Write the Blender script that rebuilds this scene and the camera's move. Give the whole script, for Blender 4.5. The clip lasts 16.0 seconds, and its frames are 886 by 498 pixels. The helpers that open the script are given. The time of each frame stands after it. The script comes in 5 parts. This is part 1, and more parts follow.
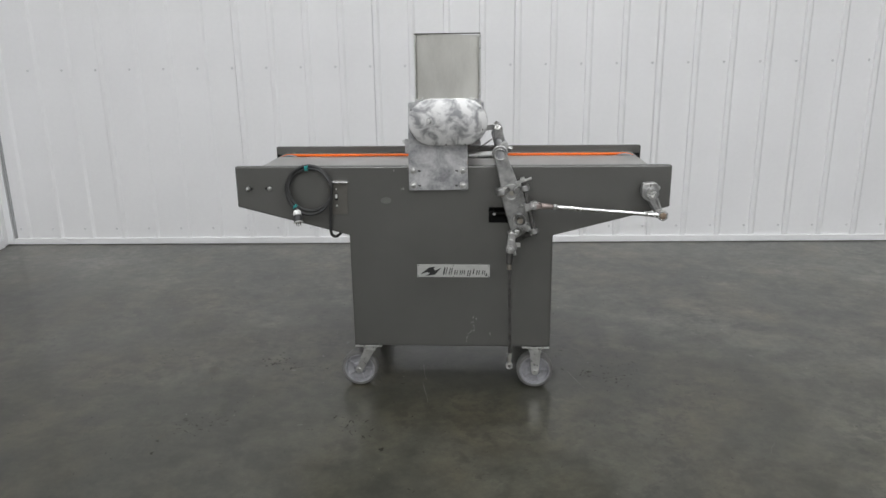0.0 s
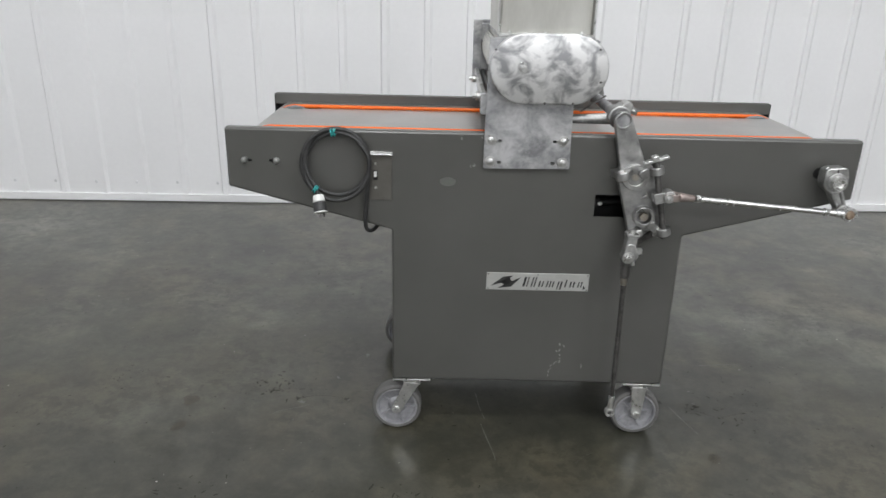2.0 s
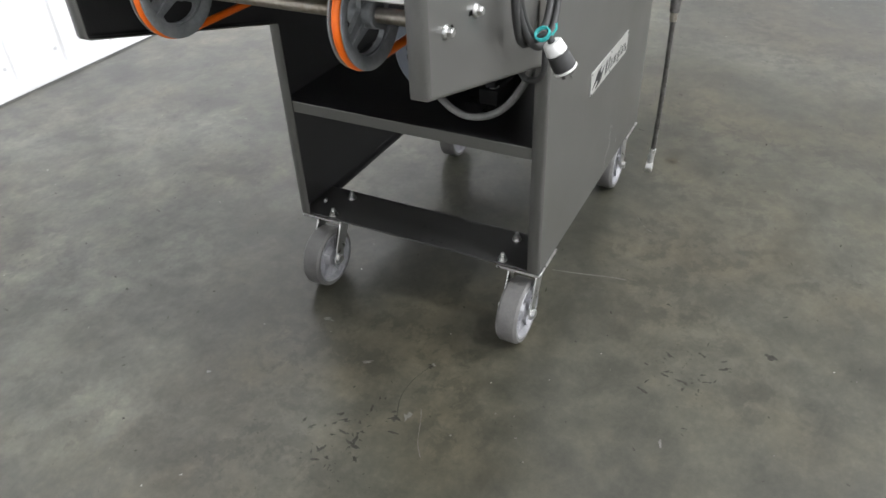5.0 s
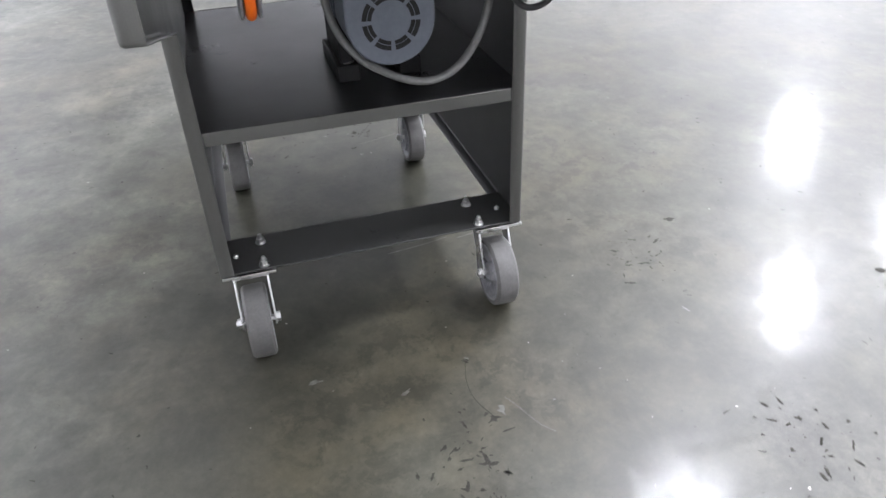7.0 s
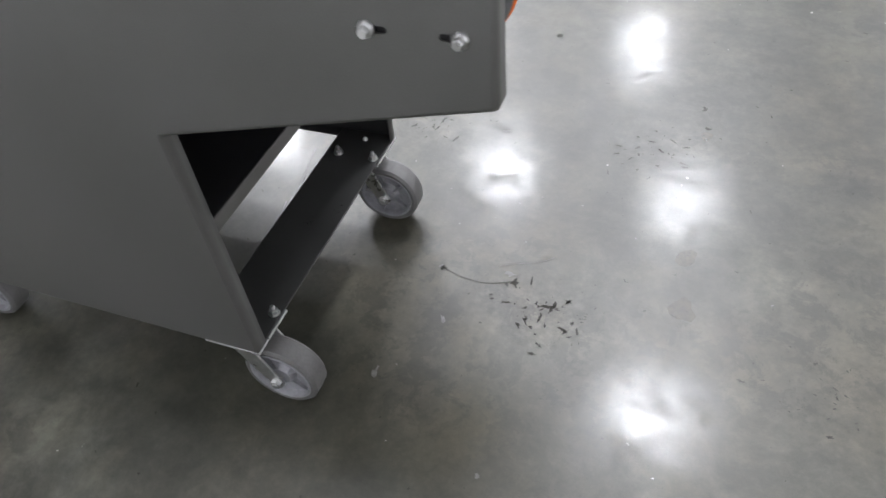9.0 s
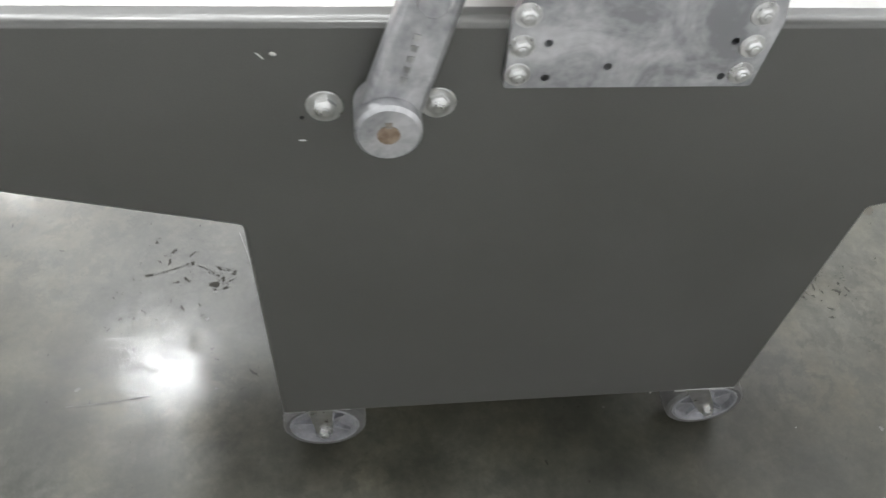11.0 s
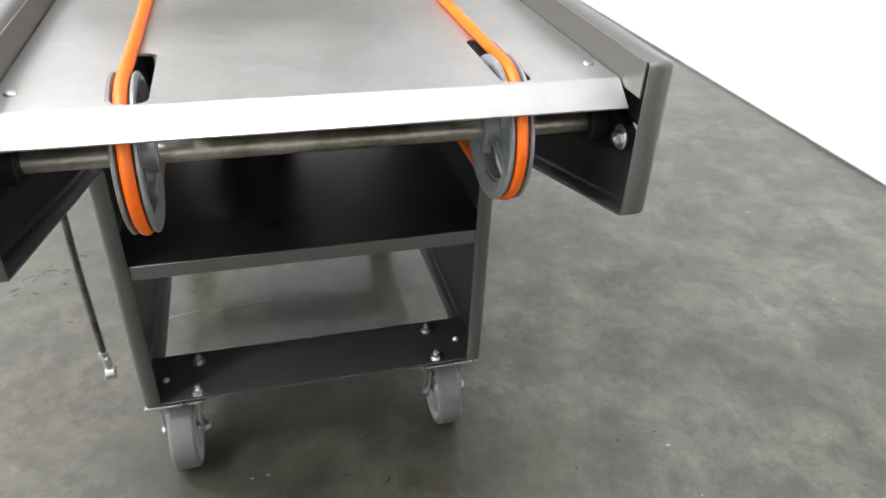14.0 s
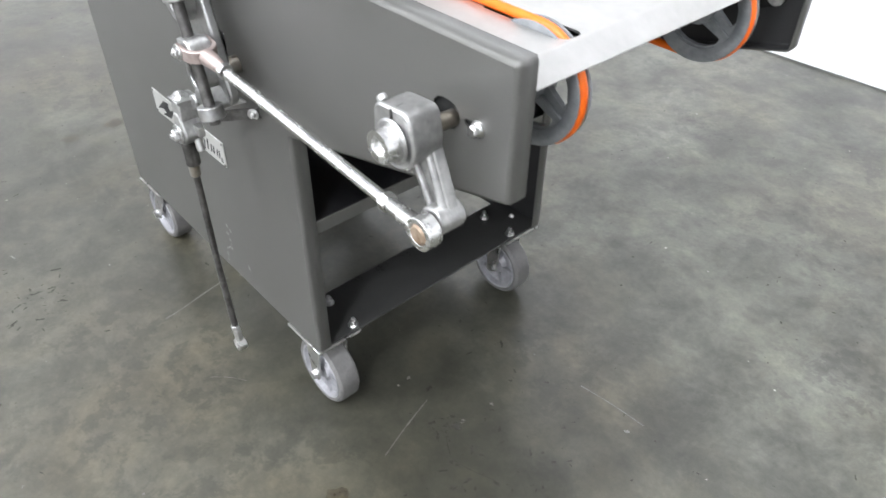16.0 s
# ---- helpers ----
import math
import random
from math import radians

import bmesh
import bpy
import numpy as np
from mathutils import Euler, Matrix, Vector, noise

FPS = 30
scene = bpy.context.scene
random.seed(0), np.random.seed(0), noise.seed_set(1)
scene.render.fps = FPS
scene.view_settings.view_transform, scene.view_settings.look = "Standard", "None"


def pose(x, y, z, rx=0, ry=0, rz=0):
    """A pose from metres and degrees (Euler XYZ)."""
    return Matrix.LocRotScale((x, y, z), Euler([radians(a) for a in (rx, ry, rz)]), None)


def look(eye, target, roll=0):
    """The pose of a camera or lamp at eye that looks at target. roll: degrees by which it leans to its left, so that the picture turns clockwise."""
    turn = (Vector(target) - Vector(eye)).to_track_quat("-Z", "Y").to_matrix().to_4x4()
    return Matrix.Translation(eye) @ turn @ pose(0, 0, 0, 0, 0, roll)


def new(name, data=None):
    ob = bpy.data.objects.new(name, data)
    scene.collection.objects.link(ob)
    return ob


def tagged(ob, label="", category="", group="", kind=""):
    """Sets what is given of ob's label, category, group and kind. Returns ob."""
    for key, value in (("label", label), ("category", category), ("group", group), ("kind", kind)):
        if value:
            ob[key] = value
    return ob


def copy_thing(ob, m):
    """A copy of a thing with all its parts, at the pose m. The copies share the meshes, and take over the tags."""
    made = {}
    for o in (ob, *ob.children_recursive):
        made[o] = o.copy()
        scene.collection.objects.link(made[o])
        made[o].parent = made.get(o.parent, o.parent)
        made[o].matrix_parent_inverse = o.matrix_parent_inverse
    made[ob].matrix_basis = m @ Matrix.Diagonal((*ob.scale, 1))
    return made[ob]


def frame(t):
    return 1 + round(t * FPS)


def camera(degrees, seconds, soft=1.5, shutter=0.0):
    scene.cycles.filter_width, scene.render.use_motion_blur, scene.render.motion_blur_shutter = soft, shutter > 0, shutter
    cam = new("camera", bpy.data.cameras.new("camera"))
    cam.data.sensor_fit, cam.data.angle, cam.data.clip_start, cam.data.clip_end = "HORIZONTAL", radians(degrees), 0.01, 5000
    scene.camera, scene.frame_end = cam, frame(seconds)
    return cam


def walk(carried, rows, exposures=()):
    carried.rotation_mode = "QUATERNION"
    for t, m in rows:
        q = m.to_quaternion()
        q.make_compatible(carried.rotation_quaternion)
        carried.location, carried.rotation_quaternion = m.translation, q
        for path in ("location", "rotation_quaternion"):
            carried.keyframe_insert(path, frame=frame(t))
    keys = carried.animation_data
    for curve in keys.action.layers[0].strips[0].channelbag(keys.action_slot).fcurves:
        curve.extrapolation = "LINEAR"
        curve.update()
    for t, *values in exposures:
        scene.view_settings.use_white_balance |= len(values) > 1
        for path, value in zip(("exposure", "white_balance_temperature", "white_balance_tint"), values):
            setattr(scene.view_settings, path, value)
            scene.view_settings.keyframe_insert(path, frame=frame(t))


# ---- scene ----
cam = camera(62.9, 16.0, shutter=0.2)

PATH = [
    (0, (0.144, -2.787, 1.385), (0.024, -0.863, 0.852), -0.8),
    (0.5, (0.124, -2.615, 1.396), (-0.031, -0.693, 0.867), -1.3),
    (1, (0.061, -2.381, 1.396), (-0.03, -0.483, 0.772), -1.0),
    (1.5, (-0.031, -2.136, 1.359), (-0.075, -0.247, 0.703), 0.9),
    (2, (-0.26, -1.905, 1.336), (-0.261, -0.034, 0.628), 1.3),
    (2.5, (-0.549, -1.711, 1.339), (-0.252, 0.095, 0.532), 1.4),
    (3, (-0.752, -1.48, 1.322), (-0.334, 0.282, 0.474), 0.2),
    (3.5, (-1.058, -1.267, 1.313), (-0.313, 0.339, 0.383), 2.4),
    (3.7, (-1.186, -1.173, 1.317), (-0.32, 0.326, 0.314), 2.9),
    (5.8, (-1.594, 0.044, 1.044), (0.06, 0.323, -0.045), -2.8),
    (6, (-1.58, 0.13, 1.025), (0.122, 0.272, -0.016), -1.5),
    (6.5, (-1.624, 0.32, 0.976), (0.084, 0.085, -0.037), -1.0),
    (7, (-1.615, 0.513, 1.008), (-0.014, 0.066, -0.105), -2.3),
    (7.5, (-1.537, 0.751, 1.103), (-0.19, 0.043, -0.195), -7.7),
    (8, (-1.493, 0.973, 1.166), (-0.393, -0.025, -0.174), -12.5),
    (8.2, (-1.429, 1.048, 1.165), (-0.421, -0.037, -0.178), -11.8),
    (10.3, (-0.184, 1.244, 1.34), (-0.237, -0.043, -0.19), 6.3),
    (10.5, (-0.059, 1.267, 1.349), (-0.163, -0.02, -0.179), 7.0),
    (11, (0.262, 1.223, 1.328), (0.042, -0.058, -0.191), 5.5),
    (11.5, (0.593, 1.187, 1.332), (-0.032, -0.004, -0.148), 8.9),
    (12, (0.887, 1.118, 1.329), (0.08, 0.066, -0.168), 5.9),
    (12.5, (1.125, 0.94, 1.314), (0.041, 0.226, -0.207), 9.1),
    (13, (1.344, 0.746, 1.329), (0.078, 0.335, -0.164), 6.0),
    (13.5, (1.39, 0.487, 1.279), (-0.079, 0.313, -0.066), -0.6),
    (14, (1.419, 0.242, 1.157), (-0.189, 0.708, 0.063), 2.6),
    (14.5, (1.463, 0.041, 1.01), (-0.098, 0.879, 0.083), 5.7),
    (15, (1.418, -0.193, 0.973), (-0.046, 0.763, 0.003), 7.3),
    (15.5, (1.393, -0.419, 1.083), (0.171, 0.686, -0.051), 3.7),
    (16, (1.26, -0.464, 1.232), (0.115, 0.578, -0.034), 0.8),
]
walk(cam, [(t, look(eye, target, roll)) for t, eye, target, roll in PATH],
     exposures=[(0.0, -1.04, 6600, 10), (1.5, -0.97, 6550, 10), (2.5, -0.6, 6600, 10), (3.7, -0.35, 6700, 10), (6.0, 0.6, 6350, 12), (6.6, 0.68, 6300, 14), (7.0, 0.66, 6250, 15), (8.0, 0.26, 6200, 16), (10.5, 0.08, 6550, 9), (11.0, 0.15, 6550, 9), (11.5, 0.4, 6550, 10), (12.5, 0.65, 6500, 10), (13.0, 0.74, 6500, 10), (13.5, 0.64, 6600, 10), (14.5, 0.44, 6550, 11), (15.4, 0.6, 6400, 11), (16.0, 0.58, 6350, 11)])

# ---- light: rows of round high-bay lamps under the roof ----
LAMP_PLACES = [(0.5, 0.25), (-1.25, -3.3), (2.5, -3.3), (-1.15, -6.75), (1.5, -6.8), (5.3, -6.8),
               (0.0, -10.6), (3.3, -10.6), (6.5, -10.4), (9.7, -10.4)]
LAMP_HEIGHT = 6.0
LAMP_WATTS, LAMP_SIZE, ROOF_FILL_WATTS = 175.0, 0.68, 92.0

world = bpy.data.worlds.new("world")
scene.world = world
world.use_nodes = True
world.node_tree.nodes["Background"].inputs[0].default_value = (0.75, 0.8, 0.9, 1)
world.node_tree.nodes["Background"].inputs[1].default_value = 0.02


# ---- materials ----
def mat(name, c1, c2, rough=(0.4, 0.55), metal=0.0, big=4.0, fine=120.0, bump=0.05, mix=(0.35, 0.65),
        stretch=(1, 1, 1), bump_dist=0.001, coat=0.0, grain=0.25, spec=0.5, swirl=None, warp=0.0):
    """A surface that varies between two colours at a large and a fine scale."""
    m = bpy.data.materials.new(name)
    m.use_nodes = True
    nt = m.node_tree
    n, l = nt.nodes, nt.links
    b = n["Principled BSDF"]
    b.inputs["Metallic"].default_value = metal
    b.inputs["Coat Weight"].default_value, b.inputs["Coat Roughness"].default_value = coat, 0.22
    b.inputs["Specular IOR Level"].default_value = spec
    tc = n.new("ShaderNodeTexCoord")
    mp = n.new("ShaderNodeMapping")
    mp.inputs["Scale"].default_value = stretch
    l.new(tc.outputs["Object"], mp.inputs["Vector"])
    n1 = n.new("ShaderNodeTexNoise")
    n1.inputs["Scale"].default_value = big
    n1.inputs["Detail"].default_value = 6
    n1.inputs["Roughness"].default_value = 0.6
    n1.inputs["Distortion"].default_value = warp
    n2 = n.new("ShaderNodeTexNoise")
    n2.inputs["Scale"].default_value = fine
    n2.inputs["Detail"].default_value = 3
    for q in (n1, n2):
        l.new(mp.outputs[0], q.inputs["Vector"])
    add = n.new("ShaderNodeMix")
    add.inputs["Factor"].default_value = grain
    if swirl:
        # polishing marks that run round a point
        off = n.new("ShaderNodeVectorMath")
        off.operation = "SUBTRACT"
        off.inputs[1].default_value = swirl
        l.new(tc.outputs["Object"], off.inputs[0])
        wave = n.new("ShaderNodeTexWave")
        wave.wave_type, wave.rings_direction = "RINGS", "Y"
        wave.inputs["Scale"].default_value, wave.inputs["Distortion"].default_value = 4.0, 9.0
        wave.inputs["Detail"].default_value, wave.inputs["Detail Scale"].default_value = 5.0, 2.2
        l.new(off.outputs[0], wave.inputs["Vector"])
        both = n.new("ShaderNodeMix")
        both.inputs["Factor"].default_value = 0.17
        l.new(n1.outputs["Fac"], both.inputs["A"])
        l.new(wave.outputs["Fac"], both.inputs["B"])
        l.new(both.outputs["Result"], add.inputs["A"])
    else:
        l.new(n1.outputs["Fac"], add.inputs["A"])
    l.new(n2.outputs["Fac"], add.inputs["B"])
    r = n.new("ShaderNodeValToRGB")
    r.color_ramp.elements[0].position, r.color_ramp.elements[1].position = mix
    r.color_ramp.elements[0].color, r.color_ramp.elements[1].color = (*c1, 1), (*c2, 1)
    l.new(add.outputs["Result"], r.inputs["Fac"])
    l.new(r.outputs["Color"], b.inputs["Base Color"])
    mr = n.new("ShaderNodeMapRange")
    mr.inputs["From Min"].default_value, mr.inputs["From Max"].default_value = 0.3, 0.7
    mr.inputs["To Min"].default_value, mr.inputs["To Max"].default_value = rough
    l.new(add.outputs["Result"], mr.inputs["Value"])
    l.new(mr.outputs[0], b.inputs["Roughness"])
    if bump:
        bp = n.new("ShaderNodeBump")
        bp.inputs["Strength"].default_value = bump
        bp.inputs["Distance"].default_value = bump_dist
        l.new(n2.outputs["Fac"], bp.inputs["Height"])
        l.new(bp.outputs[0], b.inputs["Normal"])
    return m


def concrete():
    """Polished, stained concrete: cloudy olive grey with brown blooms, pits, pale specks and fine scratches."""
    m = bpy.data.materials.new("polished_concrete")
    m.use_nodes = True
    nt = m.node_tree
    n, l = nt.nodes, nt.links
    b = n["Principled BSDF"]
    tc = n.new("ShaderNodeTexCoord")

    def noise_tex(scale, detail, rough=0.6, dist=0.0):
        q = n.new("ShaderNodeTexNoise")
        q.inputs["Scale"].default_value, q.inputs["Detail"].default_value = scale, detail
        q.inputs["Roughness"].default_value, q.inputs["Distortion"].default_value = rough, dist
        l.new(tc.outputs["Object"], q.inputs["Vector"])
        return q.outputs["Fac"]

    def ramp(src, stops):
        r = n.new("ShaderNodeValToRGB")
        while len(r.color_ramp.elements) < len(stops):
            r.color_ramp.elements.new(0.5)
        for e, (p, c) in zip(r.color_ramp.elements, stops):
            e.position, e.color = p, (*c, 1)
        l.new(src, r.inputs["Fac"])
        return r.outputs["Color"]

    def blend(kind, fac, a, c):
        x = n.new("ShaderNodeMix")
        x.data_type, x.blend_type = "RGBA", kind
        if isinstance(fac, float):
            x.inputs["Factor"].default_value = fac
        else:
            l.new(fac, x.inputs["Factor"])
        for sock, v in ((x.inputs["A"], a), (x.inputs["B"], c)):
            if isinstance(v, tuple):
                sock.default_value = (*v, 1)
            else:
                l.new(v, sock)
        return x.outputs["Result"]

    def span(src, lo, hi, to):
        mr = n.new("ShaderNodeMapRange")
        mr.inputs["From Min"].default_value, mr.inputs["From Max"].default_value = lo, hi
        mr.inputs["To Min"].default_value, mr.inputs["To Max"].default_value = to
        l.new(src, mr.inputs["Value"])
        return mr.outputs[0]

    cloud = ramp(noise_tex(0.9, 8, 0.6, 0.1), [(0.34, FLOOR_DARK), (0.52, FLOOR_MID), (0.7, FLOOR_PALE)])
    bloom = ramp(noise_tex(1.5, 8, 0.62, 0.15), [(0.46, (0, 0, 0)), (0.64, (1, 1, 1))])
    col = blend("MIX", bloom, cloud, FLOOR_BROWN)
    patch = ramp(noise_tex(6.0, 10, 0.72, 0.25), [(0.4, (0.5, 0.5, 0.48)), (0.5, (1, 1, 1)), (0.59, (1.5, 1.48, 1.42))])
    col = blend("MULTIPLY", 0.45, col, patch)
    # darker worn stains, in patches only
    where = ramp(noise_tex(1.7, 4, 0.6), [(0.45, (0, 0, 0)), (0.6, (0.45, 0.45, 0.45))])
    stains = ramp(noise_tex(14.0, 9, 0.75, 0.3), [(0.5, (0, 0, 0)), (0.545, (1, 1, 1))])
    both = blend("MULTIPLY", 1.0, where, stains)
    col = blend("MIX", both, col, FLOOR_STAIN)
    # blotchy pale wear towards the wall, with missing light lifted into the colour
    sep = n.new("ShaderNodeSeparateXYZ")
    l.new(tc.outputs["Object"], sep.inputs[0])
    drift = n.new("ShaderNodeMath")
    drift.operation = "MULTIPLY_ADD"
    l.new(noise_tex(2.2, 6, 0.65), drift.inputs[0])
    drift.inputs[1].default_value = 1.6
    slant = n.new("ShaderNodeMath")
    slant.operation = "MULTIPLY_ADD"
    l.new(sep.outputs["X"], slant.inputs[0])
    slant.inputs[1].default_value = 0.25
    l.new(sep.outputs["Y"], slant.inputs[2])
    l.new(slant.outputs[0], drift.inputs[2])
    wall_side_lift = ramp(span(drift.outputs[0], 1.3, 1.75, (0.0, 1.0)), [(0.0, (0, 0, 0)), (1.0, (1, 1, 1))])
    worn = ramp(noise_tex(4.6, 13, 0.74, 0.3), [(0.38, (1.0, 1.02, 1.05)), (0.5, (1.5, 1.54, 1.62)), (0.64, (2.0, 2.05, 2.2))])
    col = blend("MULTIPLY", wall_side_lift, col, worn)
    mott = ramp(noise_tex(21.0, 10, 0.8, 0.2), [(0.38, (0.55, 0.55, 0.54)), (0.5, (1, 1, 1)), (0.62, (1.5, 1.48, 1.44))])
    col = blend("MULTIPLY", 0.28, col, mott)
    fine = ramp(noise_tex(70.0, 6, 0.75), [(0.3, (0.78, 0.78, 0.78)), (0.7, (1.22, 1.22, 1.22))])
    col = blend("MULTIPLY", 0.5, col, fine)
    specks = ramp(noise_tex(38.0, 2, 0.5), [(0.765, (0, 0, 0)), (0.785, (1, 1, 1))])
    col = blend("MIX", specks, col, (0.32, 0.31, 0.285))
    pits = ramp(noise_tex(27.0, 3, 0.6), [(0.22, (1, 1, 1)), (0.26, (0, 0, 0))])
    col = blend("MIX", pits, col, (0.03, 0.028, 0.025))
    l.new(col, b.inputs["Base Color"])

    l.new(span(noise_tex(9.0, 10, 0.8), 0.35, 0.66, FLOOR_ROUGH), b.inputs["Coat Roughness"])
    gloss = span(noise_tex(7.0, 8, 0.75), 0.35, 0.65, FLOOR_COAT)
    scuff = span(noise_tex(19.0, 12, 0.82, 0.6), 0.49, 0.6, (1.0, 0.04))
    times = n.new("ShaderNodeMath")
    times.operation = "MULTIPLY"
    l.new(gloss, times.inputs[0])
    l.new(scuff, times.inputs[1])
    l.new(times.outputs[0], b.inputs["Coat Weight"])
    b.inputs["Coat IOR"].default_value = 1.36
    b.inputs["Roughness"].default_value = 0.38
    bp = n.new("ShaderNodeBump")
    bp.inputs["Strength"].default_value, bp.inputs["Distance"].default_value = 0.12, 0.002
    l.new(noise_tex(40.0, 10, 0.75), bp.inputs["Height"])
    l.new(bp.outputs[0], b.inputs["Normal"])
    l.new(bp.outputs[0], b.inputs["Coat Normal"])
    b.inputs["Specular IOR Level"].default_value = FLOOR_SPEC
    return m


FLOOR_DARK, FLOOR_MID, FLOOR_PALE = (0.0265, 0.0262, 0.0195), (0.0485, 0.048, 0.036), (0.091, 0.09, 0.0705)
FLOOR_BROWN, FLOOR_STAIN = (0.058, 0.053, 0.0365), (0.0185, 0.018, 0.014)
FLOOR_ROUGH, FLOOR_COAT, FLOOR_SPEC = (0.07, 0.2), (0.36, 0.75), 0.45
CONCRETE = concrete()
WALL_WHITE = mat("white_wall_steel", (0.83, 0.83, 0.835), (0.88, 0.88, 0.885), (0.35, 0.5), big=1.2, fine=40, bump=0.03)
ROOF_WHITE = mat("white_roof_lining", (0.68, 0.68, 0.7), (0.76, 0.76, 0.78), (0.5, 0.6), big=1.0, bump=0)
SCREW_PAINT = mat("painted_screw", (0.6, 0.6, 0.61), (0.7, 0.7, 0.71), (0.4, 0.5), bump=0)
UPPER_GREY = mat("grey_wall_top_and_gap", (0.32, 0.32, 0.325), (0.4, 0.4, 0.41), (0.5, 0.6), big=1.0, bump=0)
GAP_DARK = mat("dark_sealant", (0.1, 0.1, 0.098), (0.18, 0.18, 0.172), (0.6, 0.8))
GREY_PAINT = mat("grey_machine_paint", (0.086, 0.085, 0.079), (0.108, 0.107, 0.1), (0.32, 0.46), big=3, fine=500, bump=0.06,
                 bump_dist=0.0006, metal=0.3, grain=0.35, coat=0.35)
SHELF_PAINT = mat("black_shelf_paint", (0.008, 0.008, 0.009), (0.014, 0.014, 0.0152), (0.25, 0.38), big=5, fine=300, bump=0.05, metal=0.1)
PLATE_PAINT = mat("dark_grey_plate_paint", (0.036, 0.036, 0.035), (0.05, 0.05, 0.048), (0.25, 0.4), big=5, fine=300, bump=0.05, metal=0.2)
# darker copy of the machine paint, for the shaded insides of the panels
INNER_SHADE = mat("inner_shade_paint", (0.02, 0.02, 0.0205), (0.03, 0.03, 0.0305), (0.35, 0.5), big=4, fine=300, bump=0.05, spec=0.3)
SWITCH_PAINT = mat("brown_grey_switch_plate", (0.075, 0.07, 0.06), (0.1, 0.095, 0.085), (0.4, 0.5), big=20, bump=0.03)
STAINLESS = mat("brushed_stainless", (0.42, 0.415, 0.4), (0.54, 0.535, 0.52), (0.38, 0.5), metal=1.0, big=5, fine=60, bump=0.04,
                stretch=(1, 1, 1))
SHEET = mat("dull_hopper_sheet", (0.5, 0.495, 0.46), (0.66, 0.655, 0.615), (0.36, 0.48), metal=0.85, big=3, fine=90, bump=0.02, grain=0.12, stretch=(2.5, 2.5, 0.7))
CAST = mat("cast_aluminium", (0.2, 0.2, 0.198), (0.62, 0.62, 0.61), (0.22, 0.5), metal=0.97, big=11, fine=70, bump=0.25,
           bump_dist=0.0015, mix=(0.36, 0.66), grain=0.15)
COVER = mat("polished_gear_cover", (0.34, 0.342, 0.35), (0.8, 0.8, 0.795), (0.34, 0.5), metal=0.88, big=15, fine=90, bump=0.12,
            bump_dist=0.001, mix=(0.42, 0.58), grain=0.1, warp=1.6, swirl=(-0.02, 0.0, 1.112))
CAST_PLATE = mat("weathered_aluminium_plate", (0.27, 0.273, 0.282), (0.6, 0.6, 0.605), (0.4, 0.6), metal=0.8, big=13, fine=110, bump=0.15,
                 bump_dist=0.001, mix=(0.38, 0.62), grain=0.18, warp=0.9)
CRANK_CAST = mat("matte_cast_aluminium", (0.26, 0.26, 0.255), (0.55, 0.55, 0.54), (0.38, 0.52), metal=0.92, big=22, fine=140, bump=0.25,
                 mix=(0.36, 0.62), grain=0.2)
ZINC = mat("zinc_plated_steel", (0.5, 0.5, 0.49), (0.72, 0.72, 0.71), (0.22, 0.4), metal=1.0, big=40, bump=0.05)
ROD_STEEL = mat("bright_rod_steel", (0.62, 0.62, 0.61), (0.8, 0.8, 0.79), (0.18, 0.32), metal=1.0, big=30, bump=0.02)
SHAFT_STEEL = mat("worn_shaft_steel", (0.2, 0.17, 0.13), (0.5, 0.47, 0.42), (0.3, 0.5), metal=1.0, big=18, bump=0.05)
DARK_STEEL = mat("dark_oiled_steel", (0.06, 0.058, 0.055), (0.16, 0.155, 0.15), (0.35, 0.5), metal=0.8, big=30, bump=0.08)
ROSY_STEEL = mat("tarnished_fork_steel", (0.3, 0.235, 0.215), (0.46, 0.39, 0.365), (0.35, 0.5), metal=0.7, big=40, bump=0.1)
RUST = mat("rusty_steel", (0.17, 0.11, 0.07), (0.36, 0.29, 0.22), (0.5, 0.7), metal=0.5, big=60, bump=0.2)
BELT = mat("orange_belt", (0.74, 0.112, 0.001), (0.84, 0.16, 0.002), (0.35, 0.5), big=20, bump=0.03, spec=0.5)
PULLEY = mat("grey_cast_pulley", (0.17, 0.18, 0.19), (0.27, 0.28, 0.29), (0.4, 0.6), metal=0.4, big=30, bump=0.15)
TYRE = mat("grey_polyurethane", (0.085, 0.083, 0.08), (0.145, 0.142, 0.137), (0.45, 0.65), big=16, fine=200, bump=0.1)
RIM = mat("pale_grey_rim", (0.2, 0.2, 0.212), (0.36, 0.36, 0.375), (0.3, 0.5), metal=0.2, big=24, bump=0.1)
MOTOR = mat("blue_grey_enamel", (0.1, 0.115, 0.14), (0.14, 0.155, 0.185), (0.35, 0.5), big=10, bump=0.04)
BLACK = mat("black_plastic", (0.005, 0.005, 0.005), (0.013, 0.013, 0.013), (0.45, 0.65), big=20, bump=0.05, spec=0.3)
CORD = mat("black_rubber_cord", (0.018, 0.018, 0.018), (0.04, 0.04, 0.04), (0.45, 0.65), big=30, bump=0.05)
CONDUIT = mat("grey_conduit", (0.13, 0.13, 0.125), (0.2, 0.2, 0.19), (0.35, 0.5), big=30, bump=0.05)
PLUG_WHITE = mat("white_plug_nylon", (0.62, 0.62, 0.6), (0.75, 0.75, 0.73), (0.4, 0.5), big=30, bump=0)
TEAL = mat("teal_twist_tie", (0.02, 0.3, 0.3), (0.03, 0.42, 0.4), (0.4, 0.5), bump=0)
